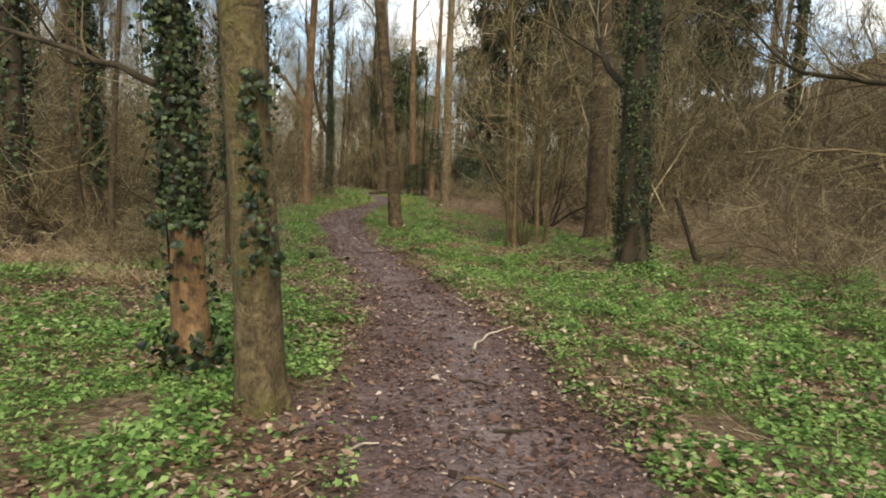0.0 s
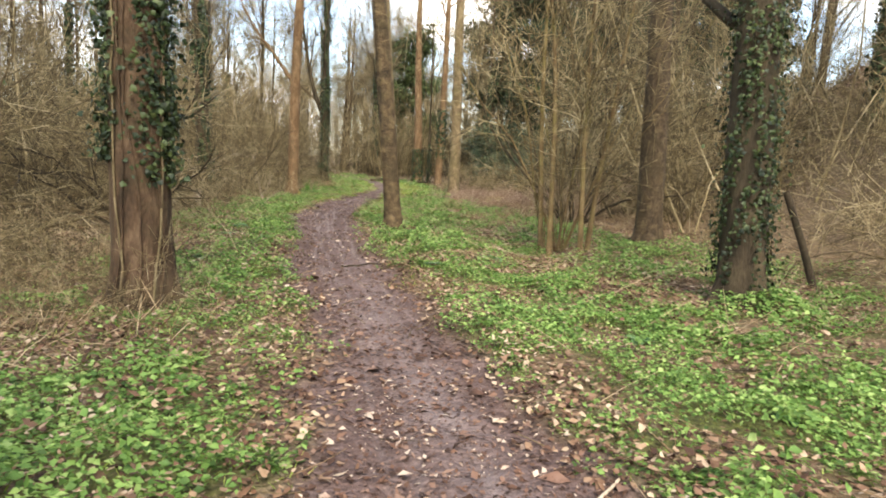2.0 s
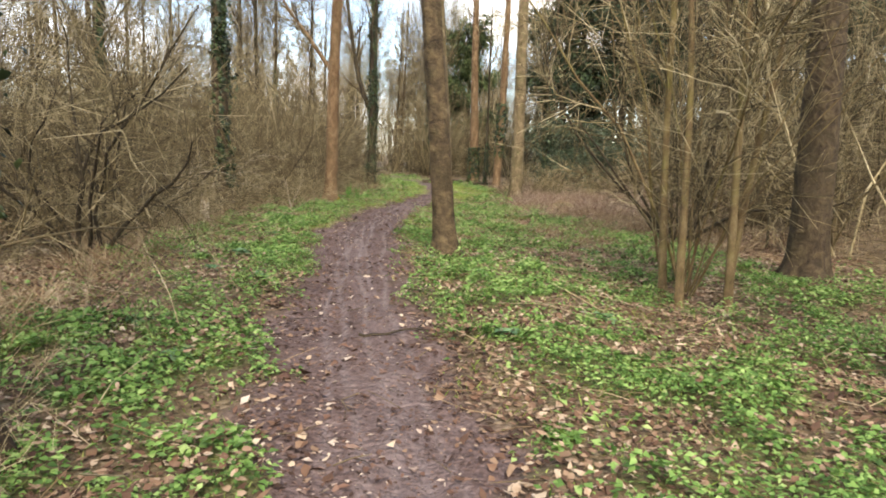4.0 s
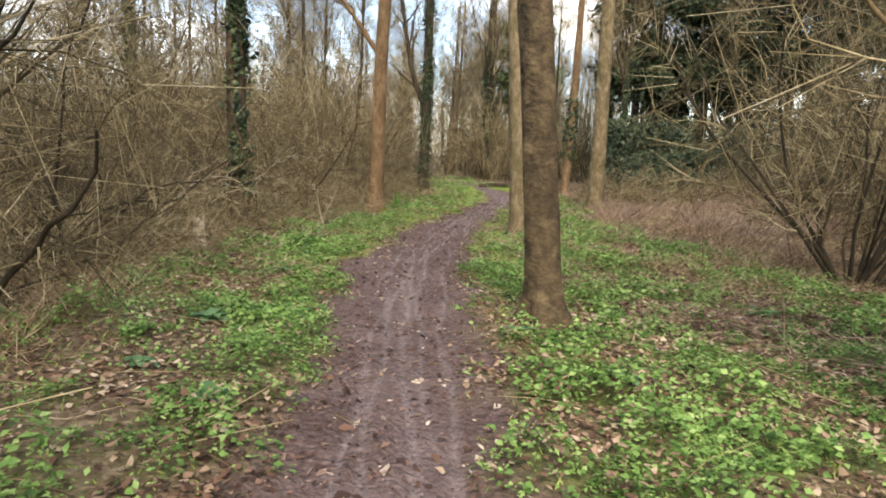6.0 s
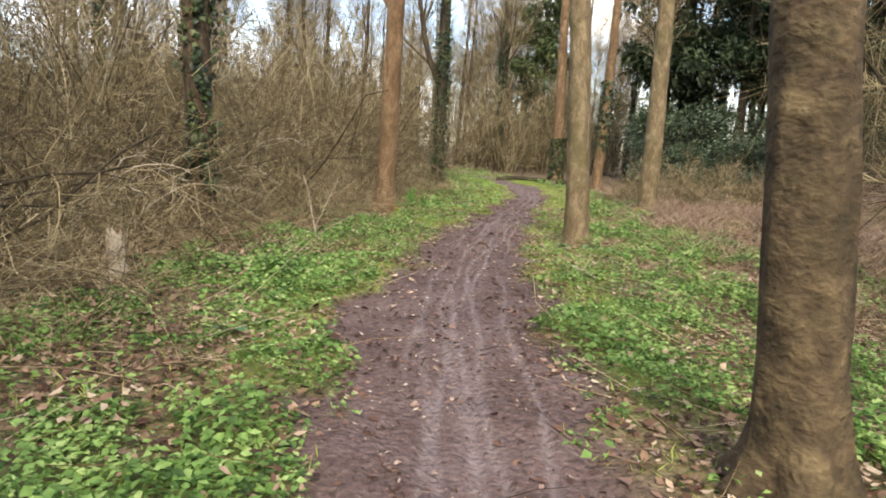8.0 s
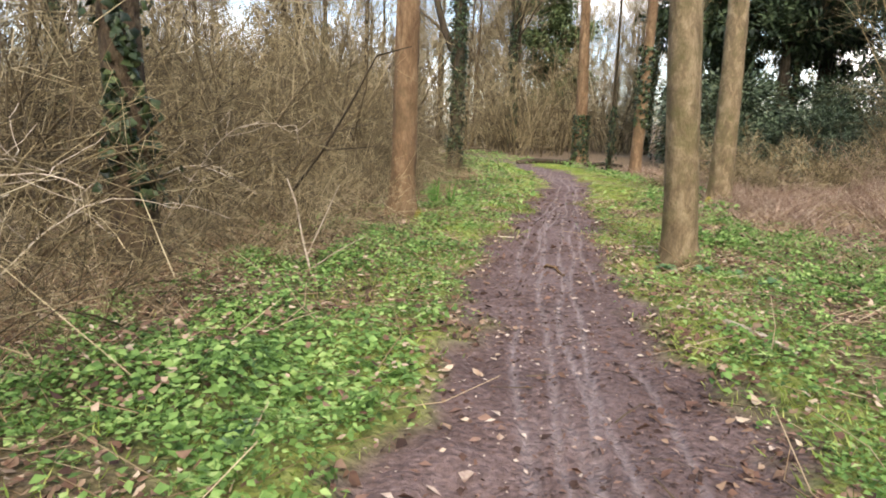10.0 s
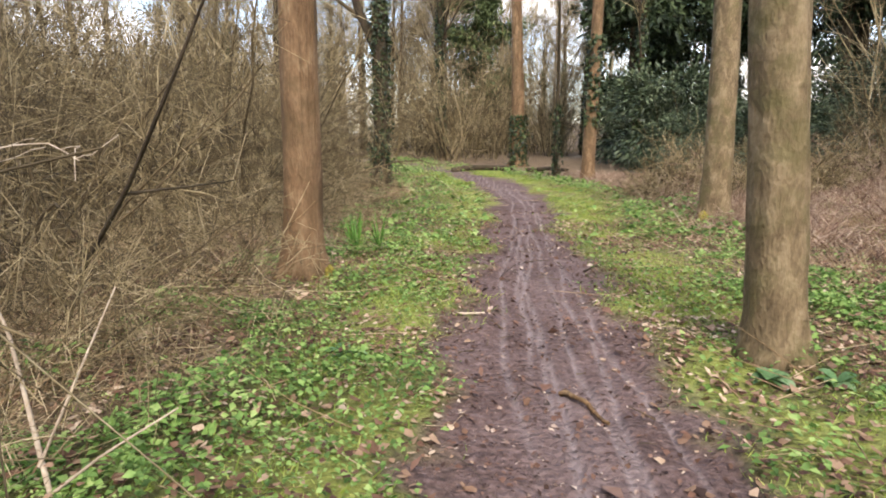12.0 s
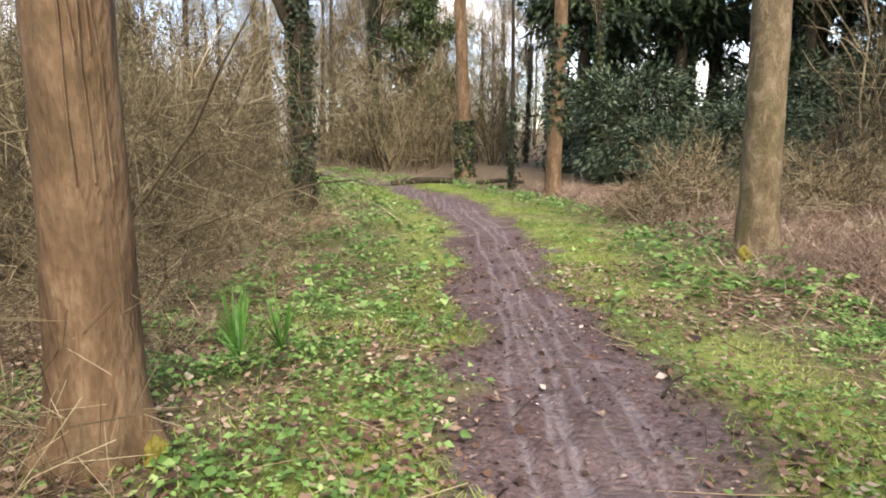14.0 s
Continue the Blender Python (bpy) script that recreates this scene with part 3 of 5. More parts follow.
tree("tree", -6.81, 10.23, 0.16, 14, (-0.02, 0.0), BARK_DARK, "dark tree trunk among brushwood", 26, [dict(z0=1.0, z1=5, n=900, clump=0.4, size=0.09)], low=3.5)
tree("tree", -6.27, 11.34, 0.24, 16, (-0.04, 0.0), BARK_GREY, "brown tree trunk with ivy on one side", 27, [dict(z0=1.0, z1=5, n=1100, side=-0.3, spread=0.6, clump=0.3, size=0.09)], low=5)
tree("sapling", -5.09, 9.74, 0.05, 9, (0.03, 0.0), BARK_GREY, "thin upright sapling in dead grass", 28, limbs=6, low=3, twigs=160)


def big_limb(top, bends, r0, r1, mat, seed, twigs=60, leaf=None):
    """A limb with its own twigs, through the given bends in the tree's own metres."""
    r = np.random.default_rng(seed)
    t = np.linspace(0, 1, len(bends))
    u = np.linspace(0, 1, 14)
    P = np.stack([np.interp(u, t, [b[i] for b in bends]) for i in range(3)], 1)
    P[1:-1] = (P[:-2] + P[1:-1] * 2 + P[2:]) / 4 + r.normal(size=(12, 3)) * 0.015
    R = np.linspace(r0, r1, 14)
    limb = part("limb", mesh_of("limb", *tubes(P[None], R[None], 9), mat, True), top)
    P2, R2 = grow(P[None], R[None], twigs // 4, 0.3, 0.7, 0.05, 0.15, 5, r, 0.2, 1, 0.5, 0.3)
    P3, R3 = grow(P2, R2, twigs, 0.5, 0.7, 0.0, 0.2, 4, r, 0.1, 1, 0.6, 0.5)
    part("twig_spray", mesh_of("twig_spray", *joined([tubes(P2, np.maximum(R2, 0.003), 4), tubes(P3, np.clip(R3, 0.002, 0.006), 3)]), TWIG_DARK), limb)


def vine(made, a0, z0, z1, thick, mat, seed, turn=0.25):
    """A climbing stem pressed to a trunk, wandering round it as it rises."""
    top, line, radii = made
    r = np.random.default_rng(seed)
    z = np.linspace(z0, z1, 22)
    a = a0 + turn * np.cumsum(r.normal(0, 0.25, 22))
    rad = np.interp(z, line[:, 2], radii) * 1.06 + thick * 0.6
    P = np.stack([np.interp(z, line[:, 2], line[:, 0]) + rad * np.cos(a), np.interp(z, line[:, 2], line[:, 1]) + rad * np.sin(a), z], 1)
    part("vine", mesh_of("vine", *tubes(P[None], np.linspace(thick, thick * 0.5, 22)[None], 6), mat, True), top, "thin climbing stem on the bark")


def peeled_patch(made, z0, z1, mat, seed):
    """A ragged sleeve of bare wood where the bark has gone."""
    top, line, radii = made
    r = np.random.default_rng(seed)
    k, m = 26, 20
    a = np.arange(k) * 2 * np.pi / k
    lo, hi = z0 + 0.12 * r.random(k), z1 - 0.45 * r.random(k) * (0.5 + 0.5 * np.sin(a * 2 + 1)) - 0.1 * r.random(k)
    t = np.linspace(0, 1, m)[:, None]
    Z = lo + (hi - lo) * t
    rad = np.interp(Z, line[:, 2], radii) * (1.13 + 0.05 * r.random((m, k)) + 0.03 * np.sin(a * 7)) + 0.004
    V = np.stack([np.interp(Z, line[:, 2], line[:, 0]) + rad * np.cos(a), np.interp(Z, line[:, 2], line[:, 1]) + rad * np.sin(a), Z], -1).reshape(-1, 3)
    idx = np.arange(m * k).reshape(m, k)
    nx = np.roll(idx, -1, 1)
    part("peeled_wood", mesh_of("peeled_wood", V, np.stack([idx[:-1], nx[:-1], nx[1:], idx[1:]], -1).reshape(-1, 4), mat, True), top, "orange-brown wood where bark has peeled away")


peeled_patch(DEAD_TREE, 0.12, 1.15, HEARTWOOD, 340)
for k in range(7):
    vine(RED_TREE, -1.15 + 0.13 * k, 1.2 + 0.5 * (k % 3), 6.0, 0.0055, BARK_RED, 300 + k, 0.28)
for k in range(5):
    vine(IVIED, -2.0 + 0.35 * k, 0.1, 6.0, 0.012, BARK_PALE if k % 2 else BARK_BROWN, 320 + k, 0.35)
vine(NEAR, -1.1, 0.5, 2.2, 0.005, BARK_OCHRE, 330, 0.3)
big_limb(FORKED[0], [(0, 0, 3.2), (-0.5, 0, 4.2), (-0.95, 0.1, 6.0), (-1.5, 0.2, 9.5)], 0.13, 0.05, BARK_DARK, 31)
big_limb(RED_TREE[0], [(0, 0, 3.7), (-0.6, 0.1, 4.5), (-1.5, 0.2, 5.6), (-2.8, 0.3, 8.0)], 0.07, 0.02, BARK_RED, 32)
big_limb(DEAD_TREE[0], [(-0.10, 0.02, 1.95), (-0.75, 0.1, 2.2), (-1.5, 0.2, 2.42), (-3.2, 0.5, 2.75)], 0.028, 0.010, BARK_DARK, 33, 40)
big_limb(DEAD_TREE[0], [(-0.14, 0.05, 2.6), (0.05, 0.6, 2.95), (-0.5, 1.3, 3.7), (-0.9, 1.8, 4.6)], 0.035, 0.015, BARK_DARK, 34, 40)
SNAG = tree("tree", 6.1, 6.4, 0.16, 13, (0.0, 0.0), BARK_DARK, "dark tree on the brushy bank with low reaching limbs", 35, [dict(z0=0.3, z1=5, n=900, clump=0.3, size=0.08)], low=3.5)[0]
big_limb(SNAG, [(0, 0, 2.3), (-0.8, 0.6, 2.45), (-1.5, 1.1, 2.75), (-2.0, 1.5, 2.8), (-2.6, 1.9, 3.6)], 0.05, 0.012, BARK_DARK, 36, 90)
big_limb(SNAG, [(0, 0, 1.7), (-0.9, 0.2, 1.75), (-2.0, 0.7, 1.9), (-3.0, 1.2, 1.8)], 0.03, 0.006, BARK_PALE, 37, 110)


# ---- shrubs and thickets ----
def shrub_meshes(seed, stems, height, outward, twigs, stem_r=0.018, arch=-0.02, mat=None, stem_mat=None, simple=False, spread=0.9, reach=0.36, crook=0.09, fine=(0.0022, 0.0055)):
    r = np.random.default_rng(seed)
    n, m = stems, 8
    a = r.uniform(0, 2 * np.pi, n)
    base = np.stack([np.cos(a), np.sin(a), np.zeros(n)], 1) * r.uniform(0.02, 0.28, n)[:, None]
    base[:, 2] = -0.08
    d = unit(np.stack([np.cos(a) * outward * r.uniform(0.3, 1.3, n), np.sin(a) * outward * r.uniform(0.3, 1.3, n), np.ones(n)], 1))
    L = height * r.uniform(0.6, 1.15, n)
    pts = [base]
    for _ in range(m - 1):
        d = unit(d + r.normal(size=(n, 3)) * crook + np.array([0, 0, arch]))
        pts.append(pts[-1] + d * (L / (m - 1))[:, None])
    P = np.stack(pts, 1)
    R = (stem_r * r.uniform(0.6, 1.5, n))[:, None] * np.linspace(1, 0.3, m)
    P2, R2 = grow(P, R, stems * (5 if simple else 9), reach, spread, 0.03, 0.24, 4 if simple else 5, r, 0.12, 1, 0.55, 0.35)
    P3, R3 = grow(P2, R2, twigs, 0.5, 1.0, 0.0, 0.2, 2, r, 0.1, 1, 0.65, 0.5)
    P3[:, :, 2] = np.maximum(P3[:, :, 2], 0.02)
    rods = [mesh_of("stem", *tubes(P[k : k + 1], R[k : k + 1], 6), stem_mat or TWIG_DARK, True) for k in range(n)]
    crown = mesh_of("twig_crown", *joined([tubes(P2, np.maximum(R2, fine[0] * 1.5), 3), tubes(P3, np.clip(R3, fine[0], fine[1]), 3)]), mat or TWIG)
    whole = None
    if simple:
        whole = mesh_of("twig_crown", *joined([tubes(P, R, 4), tubes(P2, np.maximum(R2, 0.005), 3), tubes(P3, np.clip(R3, 0.004, 0.008), 3)]), mat or TWIG)
    return rods, crown, whole


def shrub(name, x, y, turn, size, meshes, label, category="shrub", group="", tall=1.0):
    top = thing(name, x, y, label, category, group)
    top.rotation_euler = (0, 0, turn)
    top.scale = (size, size, size * tall * rng.uniform(0.85, 1.2))
    if meshes[2]:
        part("twig_crown", meshes[2], top)
        return top
    for rod in meshes[0]:
        part("stem", rod, top)
    part("twig_crown", meshes[1], top, "fine bare twigs")
    return top


THICKET = [shrub_meshes(100 + k, 11, 2.9, 0.95, 900, 0.017, arch=-0.06, mat=TWIG_DARK if k == 0 else TWIG, reach=0.34, crook=0.17) for k in range(4)]
BRAMBLE = [shrub_meshes(120 + k, 12, 2.0, 1.2, 800, 0.009, arch=-0.16, crook=0.2) for k in range(3)]
BRUSH = [shrub_meshes(130 + k, 14, 1.5, 1.4, 600, 0.010, fine=(0.005, 0.009), arch=-0.2, crook=0.16, mat=BRACKEN, stem_mat=BRACKEN) for k in range(2)]
FAR = [shrub_meshes(110 + k, 12, 3.2, 0.7, 600, 0.016, simple=True) for k in range(4)]
HAZEL = [
    shrub_meshes(140, 14, 4.4, 0.27, 1900, 0.015, stem_mat=BARK_TAN, mat=TWIG, spread=0.6, reach=0.26, crook=0.12),
    shrub_meshes(141, 16, 5.2, 0.85, 3400, 0.028, arch=0.0, stem_mat=BARK_DARK, mat=TWIG, spread=0.8, reach=0.32, crook=0.15),
    shrub_meshes(142, 12, 4.0, 1.0, 1500, 0.026, arch=-0.03, stem_mat=BARK_DARK, mat=TWIG, spread=0.9, reach=0.34, crook=0.26),
]
HEAP = [shrub_meshes(145 + k, 40, 1.7, 1.1, 1500, 0.012, fine=(0.0055, 0.010), arch=-0.17, mat=m, stem_mat=m, reach=0.45, crook=0.16) for k, m in enumerate((TWIG, BRACKEN))]

shrub("hazel_shrub", 1.75, 14.3, 0.4, 1.0, HAZEL[0], "many-stemmed bare hazel shrub in green undergrowth")
shrub("hazel_shrub", 3.1, 20.3, 2.0, 1.0, HAZEL[1], "wide bare shrub with dark spreading stems")
shrub("hazel_shrub", -5.6, 14.3, 4.0, 0.85, HAZEL[2], "dark bare shrub with crooked leaning stems")
shrub("hazel_shrub", -6.6, 16.4, 1.0, 0.8, HAZEL[2], "dark crooked bare shrub in the thicket")
for x, y, z, k in ((0.1, 34.0, 0.95, 0), (0.9, 35.2, 1.1, 0), (1.7, 33.9, 0.9, 0), (2.4, 36.2, 1.15, 0), (3.6, 34.6, 1.0, 0), (0.55, 29.2, 0.62, 1), (0.1, 29.6, 0.5, 1), (1.1, 29.9, 0.6, 1), (5.0, 36.0, 1.2, 0), (4.4, 38.4, 1.2, 0)):
    shrub("dead_brush", x, y, 2.1 * x + y, z * (0.5 if k else 0.68), HEAP[k], "low heap of tangled reddish dead bracken" if k else "grey-brown mound of tangled dead brambles", "brush", "heaps of dead brush")


def cane(x, y, turn, length, rise, thick, seed, mat, label):
    """One arching cane with a few side shoots, rooted at x, y."""
    r = np.random.default_rng(seed)
    top = thing("arching_cane", x, y, label, "branch", "canes arching out of the thicket")
    t = np.linspace(0, 1, 16)
    w = np.cumsum(r.normal(0, 0.03, 16))
    out, up = length * t, rise * np.sin(np.pi * np.clip(t * 0.62 + 0.02, 0, 1)) + np.cumsum(r.normal(0, 0.02, 16)) * length * 0.3
    P = np.stack([out * math.cos(turn) - w * math.sin(turn), out * math.sin(turn) + w * math.cos(turn), up - 0.05], 1)
    R = thick * np.linspace(1, 0.35, 16)
    part("shaft", mesh_of("shaft", *tubes(P[None], R[None], 7), mat, True), top)
    P2, R2 = grow(P[None], R[None], 6, 0.26, 0.8, 0.1, 0.25, 7, r, 0.2, 1, 0.6, 0.3)
    for k in range(6):
        part("side_shoot", mesh_of("side_shoot", *tubes(P2[k : k + 1], np.maximum(R2[k : k + 1], 0.003), 5), mat, True), top)


for k, (sx, sy, lx, ly) in enumerate(((1.42, 13.95, -0.07, 0.03), (1.97, 13.5, -0.03, 0.02), (2.28, 14.45, 0.07, 0.02), (1.50, 13.58, -0.04, 0.03))):
    tree("sapling", sx, sy, 0.046, 6.2, (lx, ly), BARK_TAN, "slim tan sapling stem beside the hazel", 150 + k, limbs=11, low=1.3, twigs=330, group="saplings by the hazel", flare=0.25, spread=0.5, sides=16, near=30, frac=0.2, sway=0.2)


def scatter(n, xlo, xhi, ylo, yhi, gap, r, keep):
    """Places at least gap apart, where keep(x, y) holds."""
    got = []
    for _ in range(n * 30):
        x, y = r.uniform(xlo, xhi), r.uniform(ylo, yhi)
        if keep(x, y) and all((x - a) ** 2 + (y - b) ** 2 > gap * gap for a, b in got):
            got.append((x, y))
            if len(got) == n:
                break
    return got


def off_path(x, y):
    """Metres from the nearer edge of the path; the sign says which side (left is negative)."""
    return x - left_edge(y) if x < (left_edge(y) + right_edge(y)) / 2 else x - right_edge(y)


r1 = np.random.default_rng(41)
left_near = scatter(60, -13, -3, 9.5, 42, 1.05, r1, lambda x, y: off_path(x, y) < (-3.6 if y > 25 else -3.3) - 0.6 * (y < 15.5) and math.hypot(x + 5.6, y - 14.3) > 1.5)
for x, y in left_near:
    k = r1.integers(0, 4)
    shrub("thicket_shrub", x, y, r1.uniform(0, 6.28), r1.uniform(0.8, 1.25), THICKET[k], "bare brown thicket shrub with dense twigs", group="thicket beside the path")
for x, y in scatter(40, -9, -3, 9, 36, 0.75, r1, lambda x, y: -3.9 < off_path(x, y) < -2.0 - 0.5 * (y > 26) and not 11 < y < 15.0):
    shrub("bramble", x, y, r1.uniform(0, 6.28), r1.uniform(0.5, 0.85), BRAMBLE[r1.integers(0, 3)], "leafless arching bramble at the thicket edge", group="brambles at the thicket edge")
right_near = scatter(46, 3.5, 15, 5.5, 34, 1.15, r1, lambda x, y: x > np.interp(y, [6, 9, 13, 20, 26, 34], [4.7, 5.4, 6.6, 5.5, 5.5, 6.0]))
for x, y in right_near:
    k = r1.integers(0, 3)
    shrub("bramble", x, y, r1.uniform(0, 6.28), r1.uniform(0.8, 1.4), BRAMBLE[k], "leafless brown brushwood on the bank", group="brushwood on the bank")
for x, y in scatter(44, 8, 28, 6, 62, 1.7, r1, lambda x, y: y < 36 or x > 16):
    shrub("thicket_shrub", x, y, r1.uniform(0, 6.28), r1.uniform(0.6, 0.95), FAR[r1.integers(0, 4)], "bare brown shrub on the bank", group="shrubs on the bank")
for x, y in scatter(120, -36, 2, 40, 85, 1.6, r1, lambda x, y: abs(off_path(x, y)) > 2.4 and (x < -3.5 or y > 60)):
    shrub("thicket_shrub", x, y, r1.uniform(0, 6.28), r1.uniform(1.1, 1.8), FAR[r1.integers(0, 4)], "bare brown shrub deep in the wood", group="far thicket", tall=1.25)
for x, y in scatter(60, -32, -8, 2, 42, 1.7, r1, lambda x, y: x < -11 or (y < 9 and x < -9)):
    shrub("thicket_shrub", x, y, r1.uniform(0, 6.28), r1.uniform(1.0, 1.6), FAR[r1.integers(0, 4)], "bare brown shrub deep in the wood", group="far thicket", tall=1.2)
for x, y in scatter(14, 4.2, 9, 20, 40, 1.6, r1, lambda x, y: x > np.interp(y, [20, 26, 34, 40], [5.0, 4.6, 5.5, 6.5])):
    shrub("thicket_shrub", x, y, r1.uniform(0, 6.28), r1.uniform(0.7, 1.0), THICKET[r1.integers(0, 4)], "bare brown shrub below the bank", group="shrubs below the bank")
for x, y, z in ((0.5, 28.7, 0.55), (-0.2, 29.2, 0.4), (1.0, 31.6, 0.7), (0.6, 34.0, 0.7), (1.8, 33.4, 0.8), (1.4, 36.3, 0.9), (2.9, 35.4, 0.9), (0.3, 37.0, 0.6), (3.6, 32.6, 0.7), (4.4, 36.5, 0.9), (2.6, 30.0, 0.55), (5.2, 33.8, 0.8)):
    shrub("dead_brush", x, y, r1.uniform(0, 6.28), z * 0.95, BRUSH[r1.integers(0, 2)], "heap of reddish dead brush on the bank", "brush", "dead brush on the bank")
for x, y in scatter(34, 4, 18, 31, 45, 1.2, r1, lambda x, y: True):
    shrub("bramble", x, y, r1.uniform(0, 6.28), r1.uniform(0.5, 0.9), BRUSH[r1.integers(0, 2)], "dead brown brambles sprawling over the bank", group="brambles on the far bank")
for x, y, z in ((-2.7, 8.7, 0.45), (-3.2, 9.1, 0.5), (-3.4, 8.5, 0.4), (-4.2, 8.6, 0.5)):
    shrub("bramble", x, y, r1.uniform(0, 6.28), z, BRAMBLE[r1.integers(0, 3)], "pale tangled brambles at a tree foot", group="brambles at the thicket edge")


def coppice(n, seed, box, keep, lo, hi, mat=None, bushy=14, fine=0.004):
    """Crooked thin stems that fork into a haze of twigs, too many to count."""
    r = np.random.default_rng(seed)
    x, y = r.uniform(box[0], box[1], n * 4), r.uniform(box[2], box[3], n * 4)
    k = keep(x, y)
    x, y = x[k][:n], y[k][:n]
    n = len(x)
    d = unit(np.stack([r.normal(0, 0.3, n), r.normal(0, 0.3, n), np.ones(n)], 1))
    L = lo + (hi - lo) * r.random(n) ** 1.6
    pts = [np.stack([x, y, land(x, y) - 0.05], 1)]
    for _ in range(4):
        d = unit(d + r.normal(size=(n, 3)) * 0.2 + np.array([0, 0, 0.06]))
        pts.append(pts[-1] + d * (L / 4)[:, None])
    P = np.stack(pts, 1)
    R = (0.007 + 0.0032 * L * r.uniform(0.5, 1.5, n))[:, None] * np.linspace(1, 0.25, 5)
    P2, R2 = grow(P, R, n * 6, 0.34, 0.75, 0.12, 0.2, 4, r, 0.12, 1, 0.5, 0.4)
    P3, R3 = grow(P2, R2, n * bushy, 0.6, 0.8, 0.05, 0.2, 2, r, 0.1, 1, 0.6, 0.5)
    return mesh_of("coppice", *joined([tubes(P, R, 4), tubes(P2, np.clip(R2, fine * 1.3, 0.02), 3), tubes(P3, np.clip(R3, fine, 0.012), 3)]), mat or TWIG)


def clear_of_path(x, y, gap):
    return (np.abs(x - (left_edge(y) + right_edge(y)) / 2) > gap) | (y > 66)


tagged(new("coppice", coppice(900, 91, (-40, 4, 44, 100), lambda x, y: clear_of_path(x, y, 3.4) & ((x < -3.5) | (y > 60)), 2, 9, TWIG, 16, 0.006)), "dense thin bare coppice rods in the far wood", "undergrowth", kind="stuff")
tagged(new("coppice", coppice(480, 92, (-32, -7, 4, 44), lambda x, y: (x < left_edge(y) - 4.6) & ((y > 12) | (x < -9)), 2.0, 7, None, 22, 0.004)), "dense thin bare coppice rods behind the thicket", "undergrowth", kind="stuff")
tagged(new("coppice", coppice(680, 94, (-60, 32, 62, 135), lambda x, y: clear_of_path(x, y, 3.0), 7, 16, TWIG, 22, 0.009)), "slender bare trees crowding the far wood", "undergrowth", kind="stuff")
tagged(new("coppice", coppice(170, 93, (5, 26, 8, 30), lambda x, y: x > 6.2, 2, 5.0, None, 26)), "thin bare rods of brushwood on the bank", "undergrowth", kind="stuff")
tagged(new("coppice", coppice(200, 98, (1.2, 12, 18, 40), lambda x, y: (x > np.interp(y, [18, 24, 30, 40], [4.4, 4.4, 5.6, 6.5])), 2, 8.0, TWIG, 34)), "grey-brown twiggy scrub below the bank", "undergrowth", kind="stuff")


# ---- background trees, one of each kind and then copies ----
def wood_tree(seed, rad, h, mat, ivy):
    """One of the tall trees that fill the wood."""
    spec = [dict(z0=0.3, z1=h * 0.5, n=1500, clump=0.2, size=0.16)] if ivy else []
    return tree("woodland_tree", 0, 200, rad, h, (0.02 * (seed % 3 - 1), 0), mat, "ivied tall bare tree in the wood" if ivy else "tall bare tree in the wood", seed, spec, limbs=14, low=3.6, twigs=1700, group="trees in the wood", spread=0.6, sides=9, near=14)[0]


PROTOS = [wood_tree(60, 0.16, 17, BARK_GREY, False), wood_tree(61, 0.22, 19, BARK_DARK, True), wood_tree(62, 0.13, 15, BARK_GREY, True), wood_tree(63, 0.18, 18, BARK_DARK, False)]
r2 = np.random.default_rng(52)
spots = scatter(105, -42, 26, 6, 110, 2.3, r2, lambda x, y: (off_path(x, y) < -4.6 and (x < -8 or y > 40)) or (off_path(x, y) > 5 and (x > 8 or y > 45)) or (y > 55 and (y > 66 or abs(off_path(x, y)) > 2.5)))
spots += scatter(28, -34, 3, 48, 112, 2.0, r2, lambda x, y: (y > 66 or abs(off_path(x, y)) > 2.5) and (x < -3 or y > 60))
spots = [(x, y) for x, y in spots if not (-5.5 < x < 1.5 and 45 < y < 78)]
for i, (x, y) in enumerate(spots):
    s = r2.uniform(0.8, 1.2)
    m = pose(x, y, float(land(x, y)), 0, 0, r2.uniform(0, 360))
    src = PROTOS[i % 4]
    if i < 4:
        src.matrix_basis = m
    else:
        copy_thing(src, m)


# ---- evergreens ----
def leafy(seed, n, centre, radius, mat, length, width, droop=0.0, clumps=26, loose=0.2):
    """An uneven crown: leaves gathered in clumps over a rounded body, with gaps between."""
    r = np.random.default_rng(seed)
    c = unit(r.normal(size=(clumps, 3))) * np.array(radius) * r.uniform(0.55, 1.0, (clumps, 1)) + np.array(centre)
    who = r.integers(0, clumps, n)
    rel = r.normal(size=(n, 3)) * np.array(radius) * loose
    p = c[who] + rel
    p[:, 2] = np.maximum(p[:, 2], 0.05)
    d = unit(rel + (p - np.array(centre)) * 0.6 + np.array([0, 0, -droop]) + r.normal(size=(n, 3)) * 0.3)
    nrm = unit(np.array([0, 0, 1.0]) + r.normal(size=(n, 3)) * 0.5)
    return mesh_of("foliage", *leaves(p, d, nrm, length * r.uniform(0.6, 1.3, n), width * r.uniform(0.7, 1.2, n), 0.12), mat)


def evergreen_bush(seed, label, name="laurel_bush", group="laurels below the conifers", leaf=0.15):
    top = thing(name, 0, 300, label, "bush", group, z=0)
    r = np.random.default_rng(seed)
    for rod in shrub_meshes(seed, 8, 2.2, 0.9, 50, 0.02, mat=TWIG_DARK)[0]:
        part("stem", rod, top)
    part("foliage", leafy(seed, 8500, (0, 0, 1.2), (1.8, 1.6, 1.35), LEAF_LAUREL, leaf, leaf * 0.37, 0.5, 30, 0.14), top)
    return top


